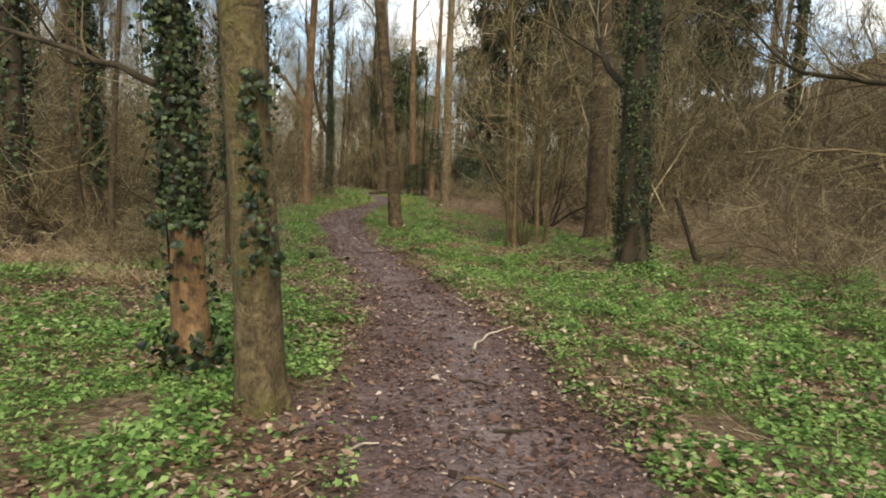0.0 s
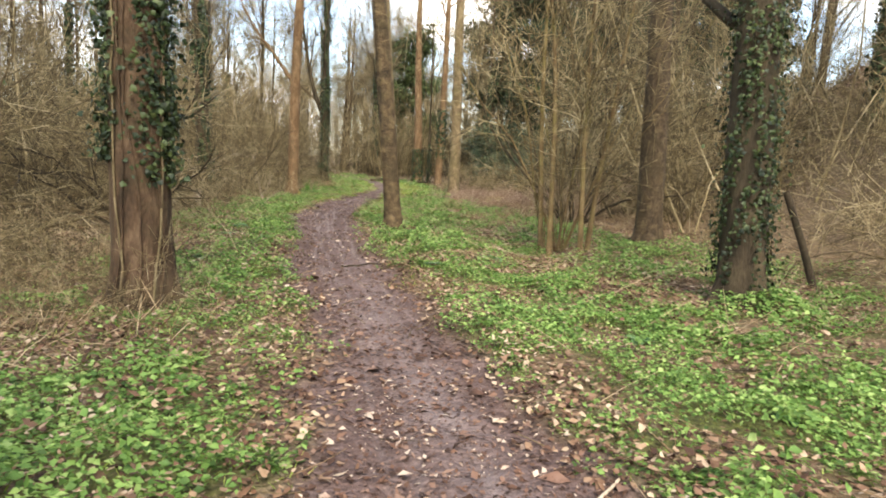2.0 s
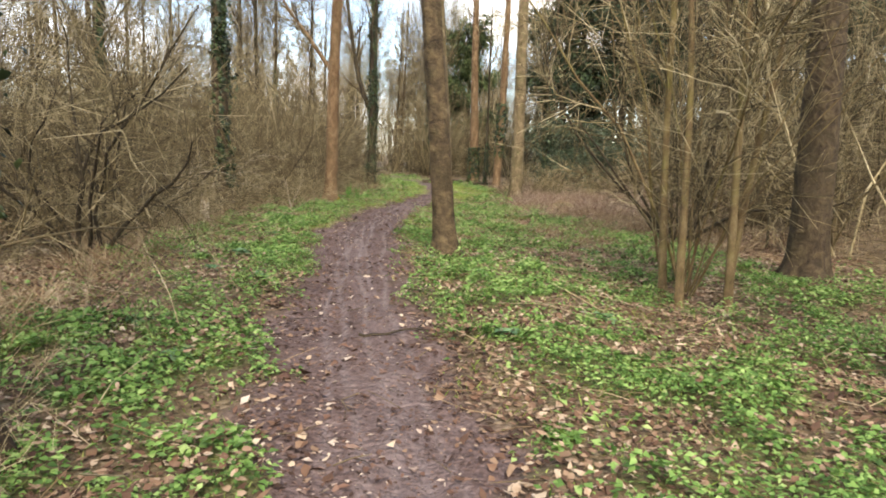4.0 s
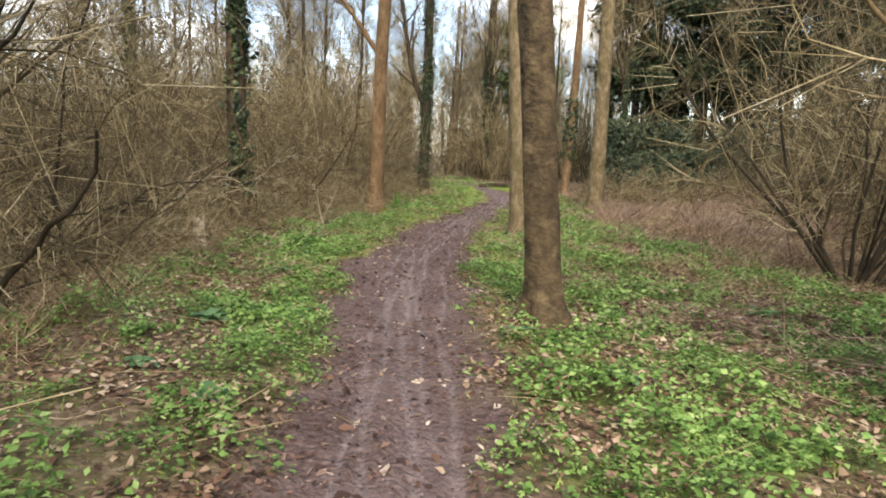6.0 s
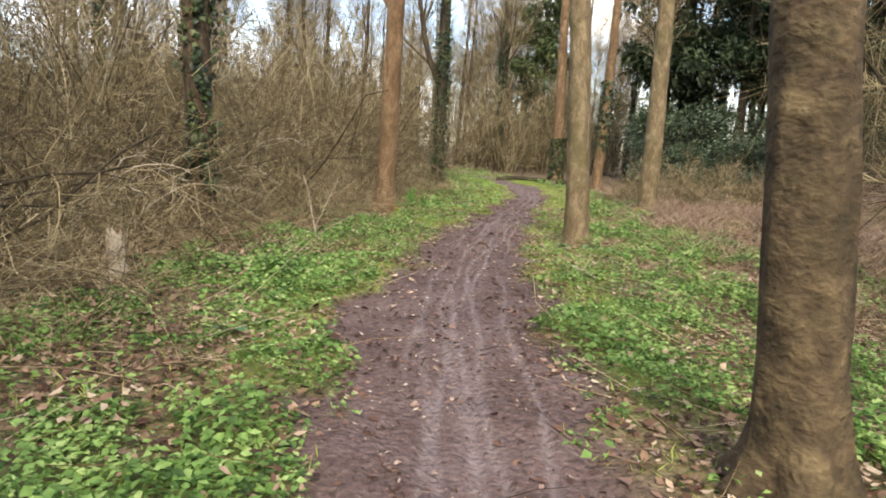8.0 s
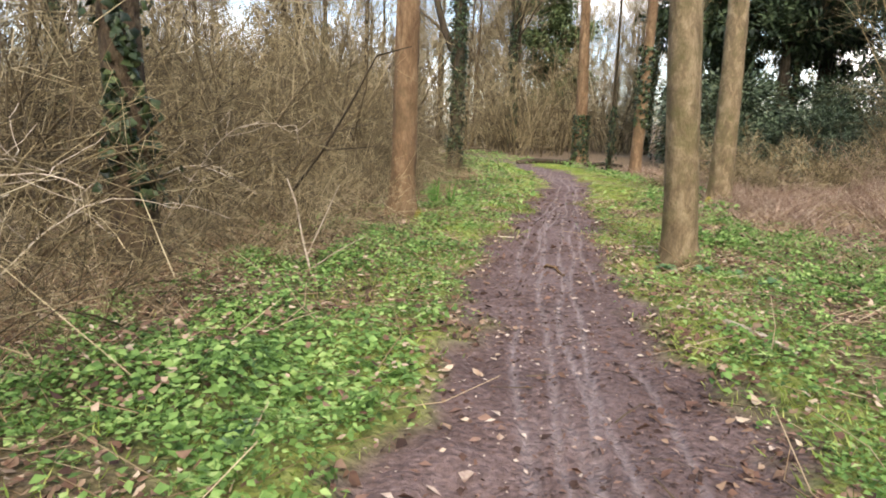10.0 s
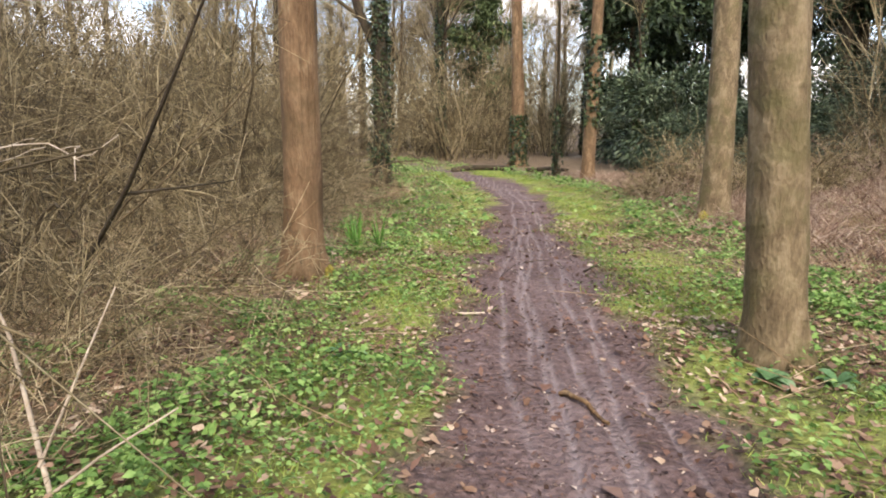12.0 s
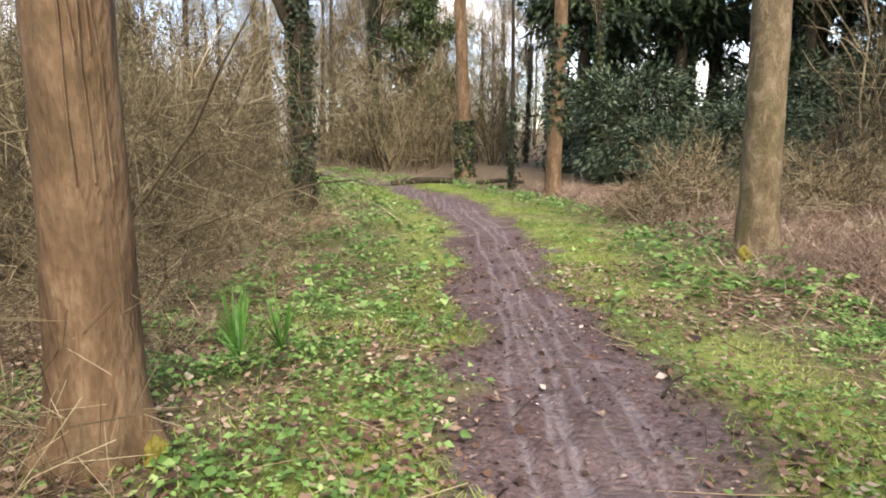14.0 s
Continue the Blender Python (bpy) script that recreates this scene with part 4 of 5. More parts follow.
def conifer(seed, h, rad, mat, label="dark evergreen conifer with drooping foliage", group="dark conifers"):
    top = thing("conifer", 0, 320, label, "tree", group, z=0)
    r = np.random.default_rng(seed)
    line = trunk_line(h, (0, 0), r, sway=0.03)
    me, radii = trunk_mesh(line, rad, BARK_DARK, r, sides=12, near=20)
    part("trunk", me, top)
    P1, R1 = grow(line[None, 5:], radii[None, 5:], 34, 0.19, 1.3, -0.02, 0.08, 6, r, 0.18, 0.97, 0.35, 0.3)
    for k in range(len(P1)):
        part("limb", mesh_of("limb", *tubes(P1[k : k + 1], np.minimum(R1[k : k + 1], 0.06), 5), BARK_DARK), top)
    n = 11000
    who, u = r.integers(0, len(P1), n), r.uniform(0.25, 1, n) * 4.99
    i = u.astype(int)
    f = (u - i)[:, None]
    p = P1[who, i] * (1 - f) + P1[who, i + 1] * f + r.normal(size=(n, 3)) * np.array([0.38, 0.38, 0.3])
    d = unit(P1[who, i + 1] - P1[who, i] + np.array([0, 0, -0.5]) + r.normal(size=(n, 3)) * 0.5)
    part("foliage", mesh_of("foliage", *leaves(p, d, unit(np.array([0, 0, 1.0]) + r.normal(size=(n, 3)) * 0.5), r.uniform(0.35, 0.65, n), r.uniform(0.08, 0.17, n), 0.1), mat), top)
    return top


LAURELS = [evergreen_bush(70, "dense dark green laurel bush"), evergreen_bush(71, "dense dark green laurel bush")]
r3 = np.random.default_rng(61)
laurel_spots = scatter(19, 2.6, 20, 40, 58, 2.0, r3, lambda x, y: y > np.interp(x, [0, 6, 14, 22], [43, 41, 39, 38]) and y < np.interp(x, [0, 22], [56, 50]))
for i, (x, y) in enumerate(laurel_spots):
    m = pose(x, y, float(land(x, y)) - 0.05, 0, 0, r3.uniform(0, 360)) @ Matrix.Scale(r3.uniform(0.75, 1.75), 4)
    if i < 2:
        LAURELS[i].matrix_basis = m
    else:
        o = copy_thing(LAURELS[i % 2], Matrix())
        o.matrix_basis = m
LEAFY_BRAMBLE = evergreen_bush(72, "low sprawling bramble with grey-green leaves on the bank", "leafy_bramble", "leafy brambles on the bank", 0.2)
for i, (x, y) in enumerate(scatter(22, 2.2, 13, 33, 43, 1.3, r3, lambda x, y: y > np.interp(x, [2, 6, 13], [38, 35, 32]))):
    m = pose(x, y, float(land(x, y)) - 0.08, 0, 0, r3.uniform(0, 360)) @ Matrix.Diagonal((0.6, 0.6, r3.uniform(0.22, 0.42), 1))
    if i:
        copy_thing(LEAFY_BRAMBLE, Matrix()).matrix_basis = m
    else:
        LEAFY_BRAMBLE.matrix_basis = m
LEAF_CYPRESS = surface("cypress_needles", [(0.15, (0.024, 0.040, 0.014)), (0.55, (0.065, 0.092, 0.030)), (0.9, (0.13, 0.165, 0.060))], 1.0, 0.7, 20, 0, island=0.7)
conifer(82, 14, 0.22, LEAF_CYPRESS, "mid-green evergreen beyond the bend in the path", "").location = (-4.2, 67, float(land(-4.2, 67)))
CONIFERS = [conifer(80, 15, 0.3, LEAF_YEW), conifer(81, 17, 0.34, LEAF_YEW)]
con_spots = [(3.3, 53), (4.6, 55), (7.0, 51), (9.8, 54), (12.5, 50), (15.5, 53), (18.5, 49), (22, 52), (11, 62), (17, 60), (10.5, 47.5), (14.2, 45.0), (18, 44)]
for i, (x, y) in enumerate(con_spots):
    m = pose(x, y, float(land(x, y)) - 0.05, 0, 0, r3.uniform(0, 360)) @ Matrix.Scale(r3.uniform(0.85, 1.15), 4)
    if i < 2:
        CONIFERS[i].matrix_basis = m
    else:
        o = copy_thing(CONIFERS[i % 2], Matrix())
        o.matrix_basis = m


# ---- ground cover ----
def canopy(x, y):
    """Height of the herb layer: soft hummocks a hand or two wide."""
    return 0.015 + 0.34 * vnoise(x, y, 0.30, 13) ** 1.9 * (0.35 + 0.9 * vnoise(x, y, 1.3, 14)) + 0.02 * vnoise(x, y, 0.11, 15)


def herbs(n, box, r, size, tall=1.0):
    """Small leaves over the hummocks, most of them near the top and tipped the way the hummock falls."""
    x, y = r.uniform(box[0], box[1], n), r.uniform(box[2], box[3], n)
    k = r.random(n) < verge_density(x, y)
    x, y = x[k], y[k]
    n = len(x)
    h = canopy(x, y) * tall
    gx, gy = (canopy(x + 0.03, y) - canopy(x - 0.03, y)) / 0.06, (canopy(x, y + 0.03) - canopy(x, y - 0.03)) / 0.06
    p = np.stack([x, y, land(x, y) + h * r.random(n) ** 0.45], 1)
    a = r.uniform(0, 2 * np.pi, n)
    d = np.stack([np.cos(a) - gx, np.sin(a) - gy, r.uniform(-0.5, 0.35, n)], 1)
    nrm = unit(np.stack([-gx, -gy, np.ones(n)], 1) + r.normal(size=(n, 3)) * 0.38)
    L = size * r.uniform(0.45, 1.4, n) * (0.7 + 0.7 * vnoise(x, y, 0.6, 16))
    return leaves(p, d, nrm, L, L * r.uniform(0.35, 0.8, n), 0.22)


r4 = np.random.default_rng(77)
tagged(new("herb_layer", mesh_of("herb_layer", *herbs(960000, (-6.5, 8.0, 1.2, 28), r4, 0.040), LEAF_GREEN)), "low bright green woodland herbs covering the verge", "plants", kind="stuff")
tagged(new("herb_layer", mesh_of("herb_layer", *herbs(90000, (-9, 6, 28, 58), r4, 0.09, 1.2), LEAF_GREEN)), "low green woodland herbs farther along the path", "plants", kind="stuff")


def blades(n, box, r, height, width, gate, mat_lean=0.5):
    x, y = r.uniform(box[0], box[1], n), r.uniform(box[2], box[3], n)
    k = r.random(n) < gate(x, y)
    x, y = x[k], y[k]
    n = len(x)
    a = r.uniform(0, 2 * np.pi, n)
    d = np.stack([np.cos(a) * mat_lean, np.sin(a) * mat_lean, r.uniform(0.3, 1.2, n)], 1)
    return leaves(np.stack([x, y, land(x, y) - 0.01], 1), d, unit(r.normal(size=(n, 3))), height * r.uniform(0.4, 1.5, n) * (0.45 + 1.1 * vnoise(x, y, 0.8, 33)), np.full(n, width) * r.uniform(0.6, 1.3, n), 0.1)


def grass_gate(x, y):
    o = np.where(x < (left_edge(y) + right_edge(y)) / 2, left_edge(y) - x, x - right_edge(y))
    return (1 - path_mask(x, y)) * (1 - smooth(0.4, 1.7, o)) * smooth(16, 24, y) * smooth(0.25, 0.5, vnoise(x, y, 0.9, 15)) + 0.20 * (1 - path_mask(x, y)) * (1 - smooth(1.5, 3.0, o)) + 0.9 * np.exp(-(((x - 3.0) / 1.8) ** 2 + ((y - 30.5) / 1.6) ** 2))


tagged(new("grass", mesh_of("grass", *blades(520000, (-6.6, 5.6, 4, 44), r4, 0.06, 0.008, grass_gate, 0.7), GRASS_GREEN)), "short green grass along the path edges", "grass", kind="stuff")


def straw_gate(x, y):
    o = np.where(x < (left_edge(y) + right_edge(y)) / 2, left_edge(y) - x, x - right_edge(y))
    left = (x < left_edge(y)) * smooth(1.3, 2.4, o) * (1 - smooth(3.5, 6, o)) * smooth(7, 9, y)
    field = (x > right_edge(y)) * smooth(1.6, 3.0, o) * smooth(17, 20, y) * (1 - smooth(30, 34, y)) * 0.5
    near_left = np.exp(-(((x + 3.9) / 1.3) ** 2 + ((y - 8.3) / 0.8) ** 2))
    return np.clip(left + field + near_left, 0, 1) * smooth(0.35, 0.6, vnoise(x, y, 0.7, 17))


tagged(new("dead_grass", mesh_of("dead_grass", *blades(230000, (-10, 6, 7, 36), r4, 0.27, 0.007, straw_gate, 0.9), STRAW)), "tangled pale dead grass under the thicket", "grass", kind="stuff")


def bracken_gate(x, y):
    return smooth(1.7, 2.6, x - right_edge(y)) * smooth(24, 27, y) * (1 - smooth(38, 43, y)) * smooth(0.3, 0.55, vnoise(x, y, 1.0, 18))


tagged(new("bracken", mesh_of("bracken", *blades(150000, (-1.5, 15, 24, 43), r4, 0.34, 0.012, bracken_gate, 1.1), BRACKEN)), "collapsed reddish-brown dead bracken on the bank", "bracken", kind="stuff")


def litter(n, box, r, gate, size):
    x, y = r.uniform(box[0], box[1], n), r.uniform(box[2], box[3], n)
    k = r.random(n) < gate(x, y)
    x, y = x[k], y[k]
    n = len(x)
    a = r.uniform(0, 2 * np.pi, n)
    L = size * r.uniform(0.35, 1.25, n)
    c = np.stack([x, y, land(x, y) + r.uniform(0.006, 0.03, n) + 0.13 * verge_density(x, y) * r.random(n)], 1)
    ring = a[:, None] + np.arange(5) * 2 * np.pi / 5 + r.uniform(-0.45, 0.45, (n, 5))
    rad = L[:, None] * r.uniform(0.22, 0.62, (n, 5)) * np.array([1.25, 0.8, 1.0, 0.9, 0.75])
    tilt = r.normal(0, 0.28, (n, 2))
    ox, oy = rad * np.cos(ring), rad * np.sin(ring)
    oz = ox * tilt[:, :1] + oy * tilt[:, 1:] + np.abs(r.normal(0, 0.16, (n, 5))) * rad
    V = (c[:, None] + np.stack([ox, oy, oz], -1)).reshape(-1, 3)
    i = np.arange(n)[:, None] * 5
    return V, np.concatenate([i + np.array([0, 1, 2]), i + np.array([0, 2, 3]), i + np.array([0, 3, 4])], 0)


def litter_gate(x, y):
    m = path_mask(x, y)
    edge = np.exp(-(((edge_distance(x, y) + 0.05) / 0.32) ** 2)) * np.interp(y, [0, 8, 14, 18, 22], [0.8, 1.0, 1.0, 0.35, 0.12])
    o = np.where(x < (left_edge(y) + right_edge(y)) / 2, left_edge(y) - x, x - right_edge(y))
    under = smooth(0.35, 0.6, vnoise(x, y, 0.9, 20)) * (1 - m)
    return np.clip(np.interp(y, [0, 15, 19], [0.012, 0.012, 0.004]) * m + 0.95 * edge * smooth(0.2, 0.6, vnoise(x, y, 0.9, 21)) + 0.42 * under + 0.05 * (1 - m) + np.interp(y, [0, 16, 20], [0.75, 0.75, 0.55]) * bare_gap(x, y) * (1 - m) + 0.35 * smooth(1.5, 3, o), 0, 1)


tagged(new("leaf_litter", mesh_of("leaf_litter", *litter(250000, (-7.5, 5.5, 1.2, 30), r4, litter_gate, 0.054), LEAF_DEAD)), "scattered dry brown fallen leaves", "leaves", kind="stuff")


def debris_gate(x, y):
    return 0.85 * path_mask(x, y) + 0.15


def debris(n, box, r):
    """Crumbs of bark, leaf and twig trodden into the mud."""
    x, y = r.uniform(box[0], box[1], n), r.uniform(box[2], box[3], n)
    m = path_mask(x, y)
    k = r.random(n) < debris_gate(x, y) * np.interp(y, [0, 10, 16], [1.6, 1.2, 0.9]) * (0.15 + 0.85 * vnoise(x, y, 0.5, 25)) * (0.35 + 0.65 * np.exp(-(((m - 0.5) / 0.4) ** 2)) + 0.4 * (y < 9))
    x, y = x[k], y[k]
    n = len(x)
    a = r.uniform(0, 2 * np.pi, n)
    d = np.stack([np.cos(a), np.sin(a), r.normal(0, 0.25, n)], 1)
    nrm = unit(np.array([0, 0, 1.0]) + r.normal(size=(n, 3)) * 0.4)
    L = 0.010 + r.exponential(0.015, n)
    return leaves(np.stack([x, y, land(x, y) + r.uniform(0.001, 0.012, n)], 1), d, nrm, L, L * r.uniform(0.2, 0.8, n), 0.2)


CRUMB = surface("bark_crumbs", [(0.15, (0.035, 0.018, 0.012)), (0.5, (0.13, 0.066, 0.042)), (0.85, (0.20, 0.125, 0.092)), (0.99, (0.45, 0.36, 0.28))], 1.0, 0.85, 20, 0, island=1.0)
tagged(new("path_debris", mesh_of("path_debris", *debris(420000, (-5, 2, 1.2, 32), r4), CRUMB)), "crumbs of bark, leaf and twig trodden into mud", "debris", kind="stuff")


# ---- sticks, stump, log and single plants ----
def stick(name, bends, r0, r1, mat, label, category="stick", forks=(), group=""):
    """A bent stick lying through the given bends (x, y, height over the ground), with side forks."""
    x0, y0 = bends[0][0], bends[0][1]
    top = thing(name, x0, y0, label, category, group)
    z0 = top.location[2]
    for i, bb in enumerate([bends, *forks]):
        t, u = np.linspace(0, 1, len(bb)), np.linspace(0, 1, 12)
        px, py, pz = (np.interp(u, t, [b[j] for b in bb]) for j in range(3))
        P = np.stack([px - x0, py - y0, land(px, py) + pz - z0], 1)
        k = 1.0 if i == 0 else 0.6
        part("shaft" if i == 0 else "fork", mesh_of("shaft", *tubes(P[None], np.linspace(r0 * k, r1 * k, 12)[None], 7), mat, True), top)
    return top


PALE = surface("bleached_wood", [(0.2, (0.22, 0.165, 0.11)), (0.5, (0.42, 0.34, 0.25)), (0.8, (0.60, 0.52, 0.40))], 8, 0.8, 60, 0.3, 0.01)
stick("fallen_stick", [(0.30, 5.38, 0.02), (0.33, 5.62, 0.03), (0.50, 5.92, 0.03), (0.72, 6.22, 0.02)], 0.015, 0.007, PALE, "pale crooked fallen stick lying on the path")
stick("fallen_stick", [(0.16, 4.58, 0.015), (0.30, 4.52, 0.02), (0.46, 4.46, 0.015)], 0.011, 0.006, BARK_DARK, "dark short stick lying across the path")
stick("fallen_stick", [(0.34, 3.62, 0.015), (0.50, 3.63, 0.02), (0.64, 3.66, 0.015)], 0.010, 0.006, BARK_DARK, "dark short stick lying across the path")
stick("fallen_stick", [(0.14, 3.02, 0.015), (0.28, 2.95, 0.015), (0.38, 2.88, 0.015)], 0.010, 0.006, BARK_RED, "brown fallen stick on the path")
stick("fallen_stick", [(-0.45, 3.2, 0.015), (-0.38, 3.3, 0.03), (-0.30, 3.34, 0.02)], 0.008, 0.005, PALE, "pale broken stick in leaf litter")
stick("fallen_stick", [(-3.36, 22.92, 0.02), (-3.26, 22.74, 0.03), (-3.16, 22.55, 0.02)], 0.017, 0.010, HEARTWOOD, "split reddish branch piece lying on the path")
stick("fallen_stick", [(-1.50, 11.75, 0.01), (-1.30, 11.80, 0.02), (-1.05, 12.0, 0.02), (-0.85, 11.95, 0.01)], 0.012, 0.005, BARK_DARK, "dark fallen twig across the path edge", forks=[[(-1.05, 12.0, 0.02), (-1.0, 12.2, 0.04)]])
stick("fallen_stick", [(-2.78, 26.1, 0.01), (-2.65, 26.3, 0.03), (-2.6, 26.6, 0.02)], 0.010, 0.004, BARK_DARK, "dark forked twig on the path", forks=[[(-2.65, 26.3, 0.03), (-2.5, 26.35, 0.04)]])
stick("fallen_stick", [(-4.05, 24.3, 0.02), (-3.8, 24.36, 0.02)], 0.012, 0.008, PALE, "short pale stick at the path edge")
stick("fallen_stick", [(-2.05, 20.9, 0.02), (-1.9, 20.55, 0.04), (-1.78, 20.25, 0.03)], 0.02, 0.014, PALE, "pale stick lying in the verge")
stick("pale_shoot", [(-5.41, 21.58, 0.0), (-5.52, 21.66, 0.30), (-5.60, 21.7, 0.62), (-5.68, 21.7, 0.82)], 0.012, 0.005, PALE, "pale forked dead shoot standing at the thicket edge", "dead shoot", forks=[[(-5.46, 21.6, 0.12), (-5.34, 21.7, 0.45), (-5.22, 21.8, 0.78)], [(-5.41, 21.58, 0.02), (-5.2, 21.6, 0.18), (-4.95, 21.7, 0.33)]])
stick("leaning_post", [(4.80, 11.9, -0.1), (4.60, 11.95, 0.5), (4.30, 12.0, 1.25)], 0.055, 0.042, BARK_DARK, "dark broken stub leaning out of green undergrowth", "dead stub")
stick("fallen_branch", [(-5.2, 43.8, 0.08), (-4.0, 44.2, 0.12), (-2.9, 44.3, 0.1)], 0.12, 0.09, BARK_DARK, "dark log lying beside the far bend", "log")
stick("fallen_branch", [(-2.4, 43.6, 0.06), (-1.6, 43.9, 0.1), (-0.9, 43.5, 0.1)], 0.09, 0.06, BARK_DARK, "dark log lying in green undergrowth", "log")
stick("bare_branch", [(-6.3, 23.2, 0.55), (-5.8, 22.9, 1.05), (-5.35, 22.6, 1.6), (-5.1, 22.5, 2.0)], 0.016, 0.007, BARK_DARK, "dark branch arching out of the thicket", "branch", forks=[[(-5.1, 22.5, 2.0), (-4.75, 22.5, 2.1)], [(-5.8, 22.9, 1.05), (-5.3, 23.2, 1.1)]])
stick("bare_branch", [(-6.6, 19.6, 0.1), (-6.0, 19.7, 0.85), (-5.2, 20.2, 1.15), (-4.6, 20.8, 1.35)], 0.008, 0.003, TWIG_DARK, "dark branch reaching out of the brambles", "branch", forks=[[(-5.2, 20.2, 1.15), (-4.9, 20.1, 1.45)]])


for k, (cx, cy, turn, length, rise, thick, mat) in enumerate((
    (-7.6, 19.4, 0.3, 1.5, 1.0, 0.012, PALE), (-7.4, 20.2, 0.5, 1.3, 0.8, 0.009, PALE), (-7.9, 20.9, 0.1, 1.7, 1.2, 0.011, TWIG),
    (-7.2, 19.0, 1.3, 1.3, 1.1, 0.008, PALE), (-7.8, 21.9, -0.2, 1.6, 1.0, 0.010, PALE), (-7.3, 22.8, 0.4, 1.2, 1.3, 0.008, TWIG),
    (-8.1, 23.4, 0.0, 1.7, 1.4, 0.010, PALE), (-6.9, 18.3, 0.9, 1.1, 0.8, 0.008, PALE), (-7.5, 24.4, -0.4, 1.3, 1.1, 0.008, TWIG),
    (-6.2, 17.2, 2.4, 1.4, 1.1, 0.009, TWIG), (-6.4, 15.8, 2.6, 1.3, 1.2, 0.008, TWIG), (-5.6, 13.1, 2.2, 1.6, 1.2, 0.011, TWIG_DARK))):
    cane(cx, cy, turn, length, rise, thick, 500 + k, mat, "pale bare cane arching out of the thicket" if mat is PALE else "brown bare cane arching out of the thicket")


def stump(x, y):
    top = thing("tree_stump", x, y, "small pale broken tree stump at the thicket edge", "stump")
    r = np.random.default_rng(5)
    k, zz = 18, np.array([-0.1, 0.0, 0.06, 0.15, 0.28, 0.40, 0.46])
    a = np.arange(k) * 2 * np.pi / k
    rad = np.array([0.20, 0.165, 0.115, 0.085, 0.075, 0.07, 0.06])
    V = []
    for i, z in enumerate(zz):
        jag = r.normal(0, 0.05, k) if i == len(zz) - 1 else np.zeros(k)
        rr = rad[i] * (1 + 0.12 * np.sin(a * 4 + 1) + r.normal(0, 0.03, k))
        V.append(np.stack([rr * np.cos(a), rr * np.sin(a), z + jag], 1))
    V.append(np.array([[0, 0, 0.38]]))
    V = np.concatenate(V)
    idx = np.arange(k * len(zz)).reshape(len(zz), k)
    nx = np.roll(idx, -1, 1)
    F = np.stack([idx[:-1], nx[:-1], nx[1:], idx[1:]], -1).reshape(-1, 4)
    part("bole", mesh_of("bole", V, F, PALE, True), top)
    part("broken_top", mesh_of("broken_top", np.concatenate([V[idx[-1]] - np.array([0, 0, 0.004]), V[-1:]]), np.stack([np.arange(k), (np.arange(k) + 1) % k, np.full(k, k)], 1), HEARTWOOD), top)


stump(-6.04, 18.4)


def dock(x, y, size, seed, label, n=14, slim=0.55, mat=None, kind_name="broadleaf_plant", rise=0.5):
    """A rosette of single broad leaves, each bent in three."""
    r = np.random.default_rng(seed)
    top = thing(kind_name, x, y, label, "plant")
    for k in range(n):
        a, L = k * 2.4 + r.uniform(-0.3, 0.3), size * r.uniform(0.6, 1.2)
        up = rise * r.uniform(0.5, 1.4)
        t = np.linspace(0, 1, 6)
        out, z = L * t * (1 - 0.25 * up), L * (up * t - 0.55 * t * t * (1 - 0.4 * up))
        w = L * slim * np.sin(np.pi * np.clip(t * 0.92 + 0.06, 0, 1)) * 0.5
        c = np.stack([out * math.cos(a), out * math.sin(a), z + 0.02], 1)
        sd = np.array([-math.sin(a), math.cos(a), 0])
        V = np.concatenate([c - sd * w[:, None] + np.array([0, 0, 1.0]) * w[:, None] * 0.35, c, c + sd * w[:, None] + np.array([0, 0, 1.0]) * w[:, None] * 0.35])
        i = np.arange(5)
        F = np.concatenate([np.stack([i, i + 6, i + 7, i + 1], 1), np.stack([i + 6, i + 12, i + 13, i + 7], 1)])
        part("leaf", mesh_of("leaf", V, F, mat or DOCK, True), top)


DOCK = surface("broad_leaf", [(0.2, (0.045, 0.10, 0.035)), (0.5, (0.10, 0.195, 0.075)), (0.85, (0.20, 0.30, 0.15))], 9, 0.5, 50, 0.3, 0.01, object_random=0.4, translucent=0.25)
DAFF = surface("daffodil_leaf", [(0.2, (0.045, 0.12, 0.02)), (0.5, (0.10, 0.23, 0.035)), (0.85, (0.18, 0.32, 0.06))], 9, 0.55, 50, 0.2, 0.01, object_random=0.4, translucent=0.25)
dock(-3.89, 14.93, 0.20, 1, "clump of broad grey-green leaves in the verge")
dock(-4.35, 17.3, 0.14, 2, "clump of broad grey-green leaves in the verge")
dock(2.35, 5.9, 0.16, 3, "clump of broad pale green leaves in the verge")
dock(2.0, 7.2, 0.14, 4, "clump of broad pale green leaves in the verge")
dock(1.1, 17.4, 0.2, 5, "clump of broad dark green leaves in grass")
dock(-0.6, 14.6, 0.16, 6, "clump of broad grey-green leaves by a tree foot")
dock(-1.45, 15.5, 0.17, 7, "clump of broad green leaves at a tree foot")
dock(-4.65, 23.2, 0.15, 8, "clump of broad grey-green leaves in the verge")
for k, (dx, dy) in enumerate(((-1.75, 23.15), (-1.45, 23.0), (-2.1, 23.2), (-1.3, 22.5))):
    dock(dx, dy, 0.15, 40 + k, "clump of fresh green leaves at the pale tree's foot")
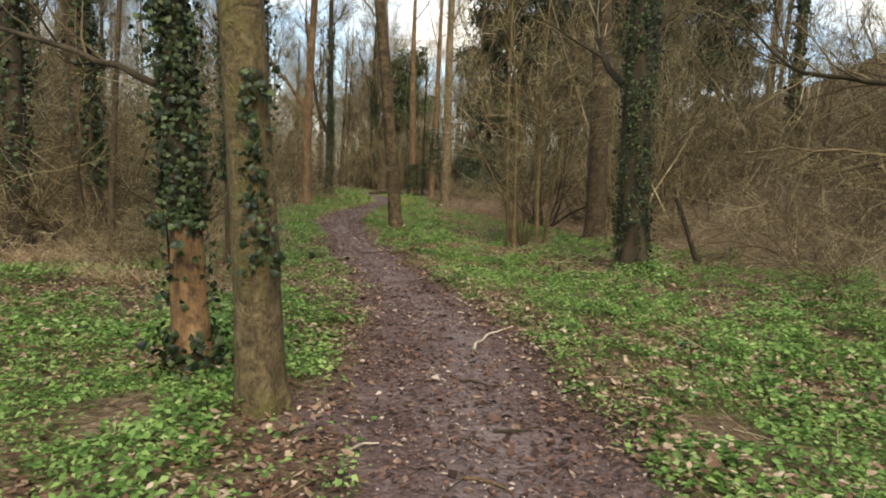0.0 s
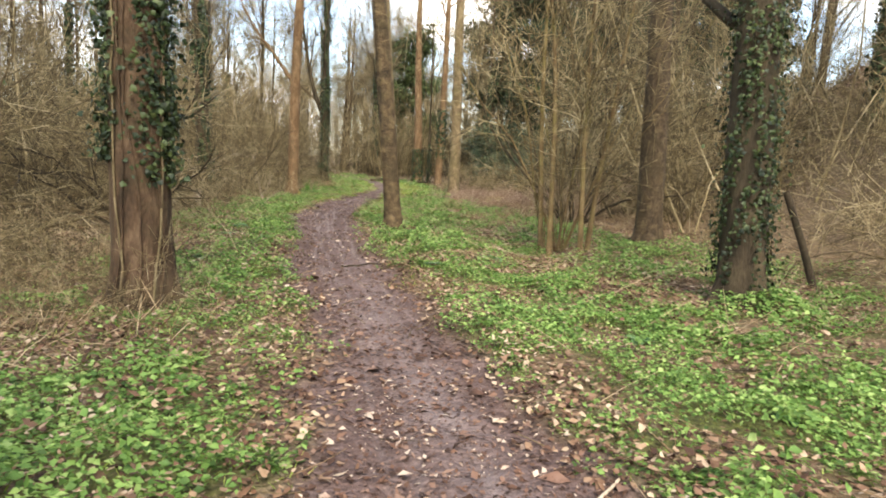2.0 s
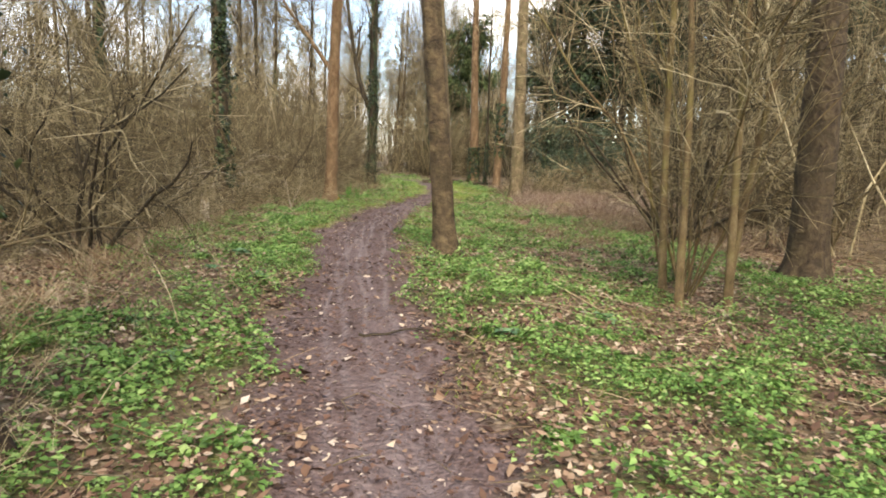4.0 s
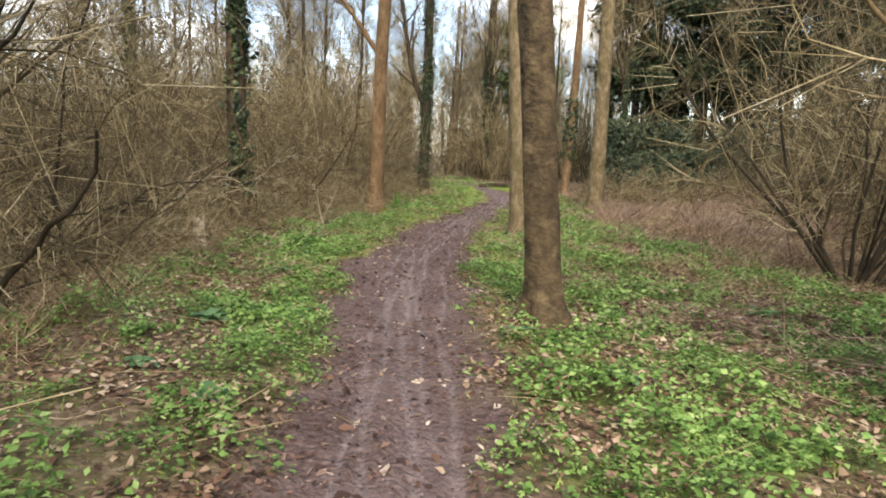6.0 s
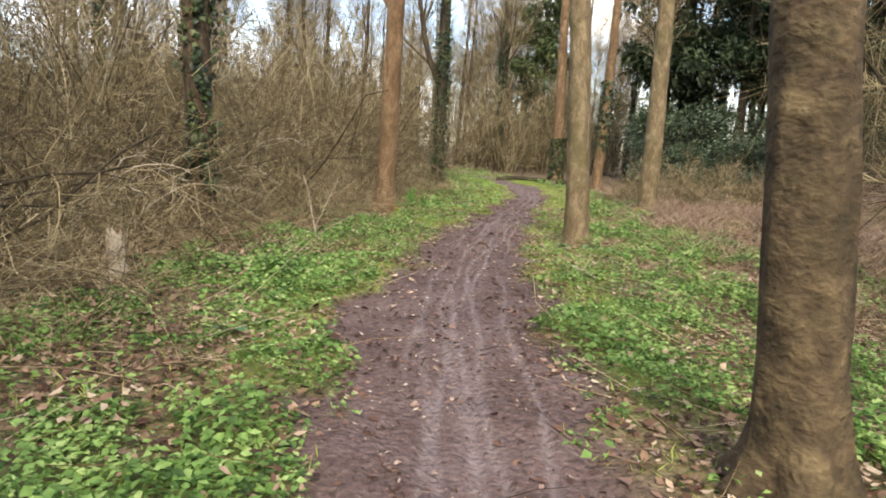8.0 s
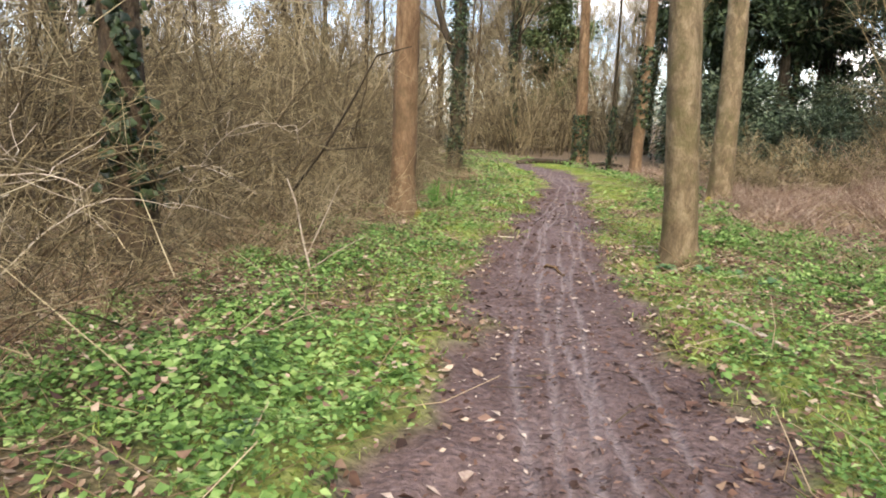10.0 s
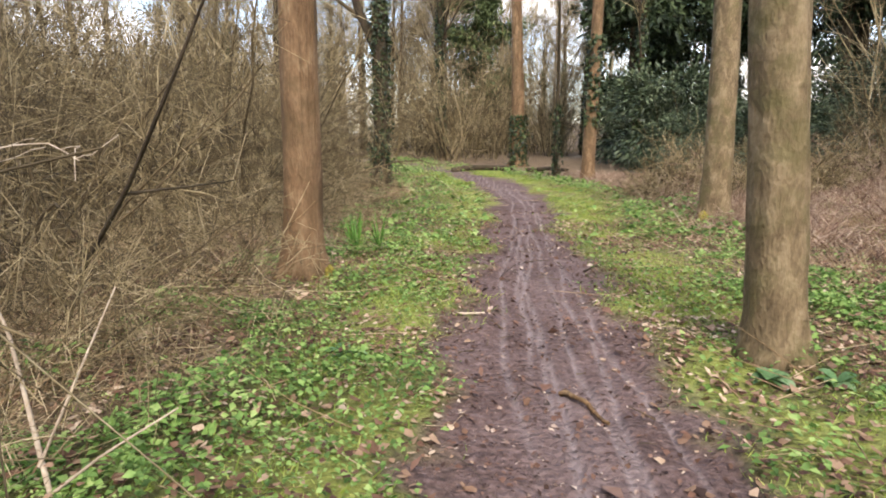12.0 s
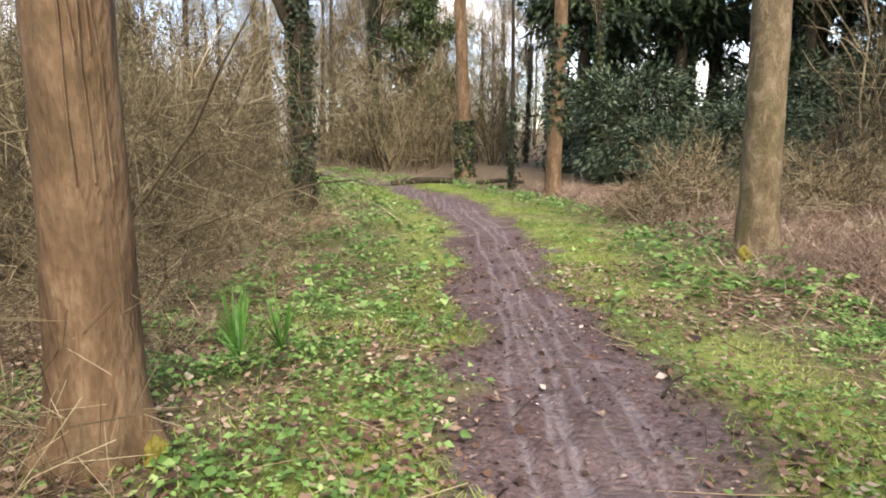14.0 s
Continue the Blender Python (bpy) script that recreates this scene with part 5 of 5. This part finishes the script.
for k, (dx, dy, dz) in enumerate(((-2.6, 10.9, 0.13), (-3.3, 11.6, 0.14), (-3.0, 13.4, 0.15), (-3.7, 13.8, 0.13), (-4.5, 18.6, 0.15), (-4.8, 19.4, 0.14), (-0.3, 11.9, 0.14), (0.6, 12.6, 0.15), (1.5, 8.6, 0.14), (2.7, 8.9, 0.16), (-1.9, 5.6, 0.14))):
    dock(dx, dy, dz, 60 + k, "clump of broad grey-green leaves among herbs")
for k, (dx, dy) in enumerate(((-5.25, 26.5), (-5.05, 26.75), (-5.4, 26.9))):
    dock(dx, dy, 0.25, 20 + k, "tuft of upright green daffodil leaves beside a tree", 34, 0.06, DAFF, "daffodil_tuft", 1.5)


def moss_cushion(x, y, w, h, label):
    """A lumpy cushion of moss against a tree's foot."""
    top = thing("moss_cushion", x, y, label, "moss")
    bm = bmesh.new()
    bmesh.ops.create_icosphere(bm, subdivisions=3, radius=1.0)
    for v in bm.verts:
        q = 1 + 0.5 * (noise.noise(v.co * 2.3 + Vector((x, y, 0))))
        v.co = Vector((v.co.x * w * q, v.co.y * w * q, v.co.z * h * q + h * 0.4))
    me = bpy.data.meshes.new("cushion")
    bm.to_mesh(me)
    bm.free()
    me.materials.append(MOSS)
    part("cushion", me, top)


moss_cushion(-5.27, 25.31, 0.05, 0.08, "yellow-green moss at the foot of the reddish tree")
moss_cushion(-0.25, 30.25, 0.09, 0.13, "yellow-green moss at the foot of the pale tree")


def fallen_twigs(n, seed, gate, mat, lo, hi):
    """Thin twigs and stalks that lie criss-cross on the floor, too many to count."""
    r = np.random.default_rng(seed)
    x, y = r.uniform(-9, 7, n), r.uniform(1.5, 38, n)
    k = r.random(n) < gate(x, y)
    x, y = x[k], y[k]
    n = len(x)
    a, L = r.uniform(0, 2 * np.pi, n), r.uniform(lo, hi, n)
    rise = np.abs(r.normal(0, 0.22, n))
    t = np.linspace(0, 1, 3)
    bend = r.normal(0, 0.10, n)
    px = x[:, None] + L[:, None] * (t * np.cos(a)[:, None] - bend[:, None] * np.sin(np.pi * t) * np.sin(a)[:, None])
    py = y[:, None] + L[:, None] * (t * np.sin(a)[:, None] + bend[:, None] * np.sin(np.pi * t) * np.cos(a)[:, None])
    pz = land(px, py) + 0.012 + (rise * L)[:, None] * t
    return mesh_of("fallen_twigs", *tubes(np.stack([px, py, pz], -1), (r.uniform(0.0018, 0.005, n))[:, None] * np.linspace(1, 0.5, 3), 3), mat)


def twig_gate(x, y):
    o = np.where(x < (left_edge(y) + right_edge(y)) / 2, left_edge(y) - x, x - right_edge(y))
    return np.clip(np.interp(y, [0, 9, 16, 20], [0.12, 0.18, 0.24, 0.32]) * (1 - path_mask(x, y)) + smooth(1.0, 2.4, o) * smooth(0.3, 0.6, vnoise(x, y, 1.2, 31)) + 0.8 * np.exp(-(((x + 0.3) / 1.2) ** 2 + ((y - 19.6) / 2.0) ** 2)), 0, 1) * (1 - 0.97 * path_mask(x, y))


tagged(new("fallen_twigs", fallen_twigs(22000, 95, twig_gate, STRAW, 0.15, 0.7)), "pale dead stalks and twigs strewn over the woodland floor", "twigs", kind="stuff")
tagged(new("fallen_twigs", fallen_twigs(11000, 96, lambda x, y: 0.25 + 0.4 * twig_gate(x, y), TWIG_DARK, 0.06, 0.3)), "short dark twigs strewn over path and verge", "twigs", kind="stuff")
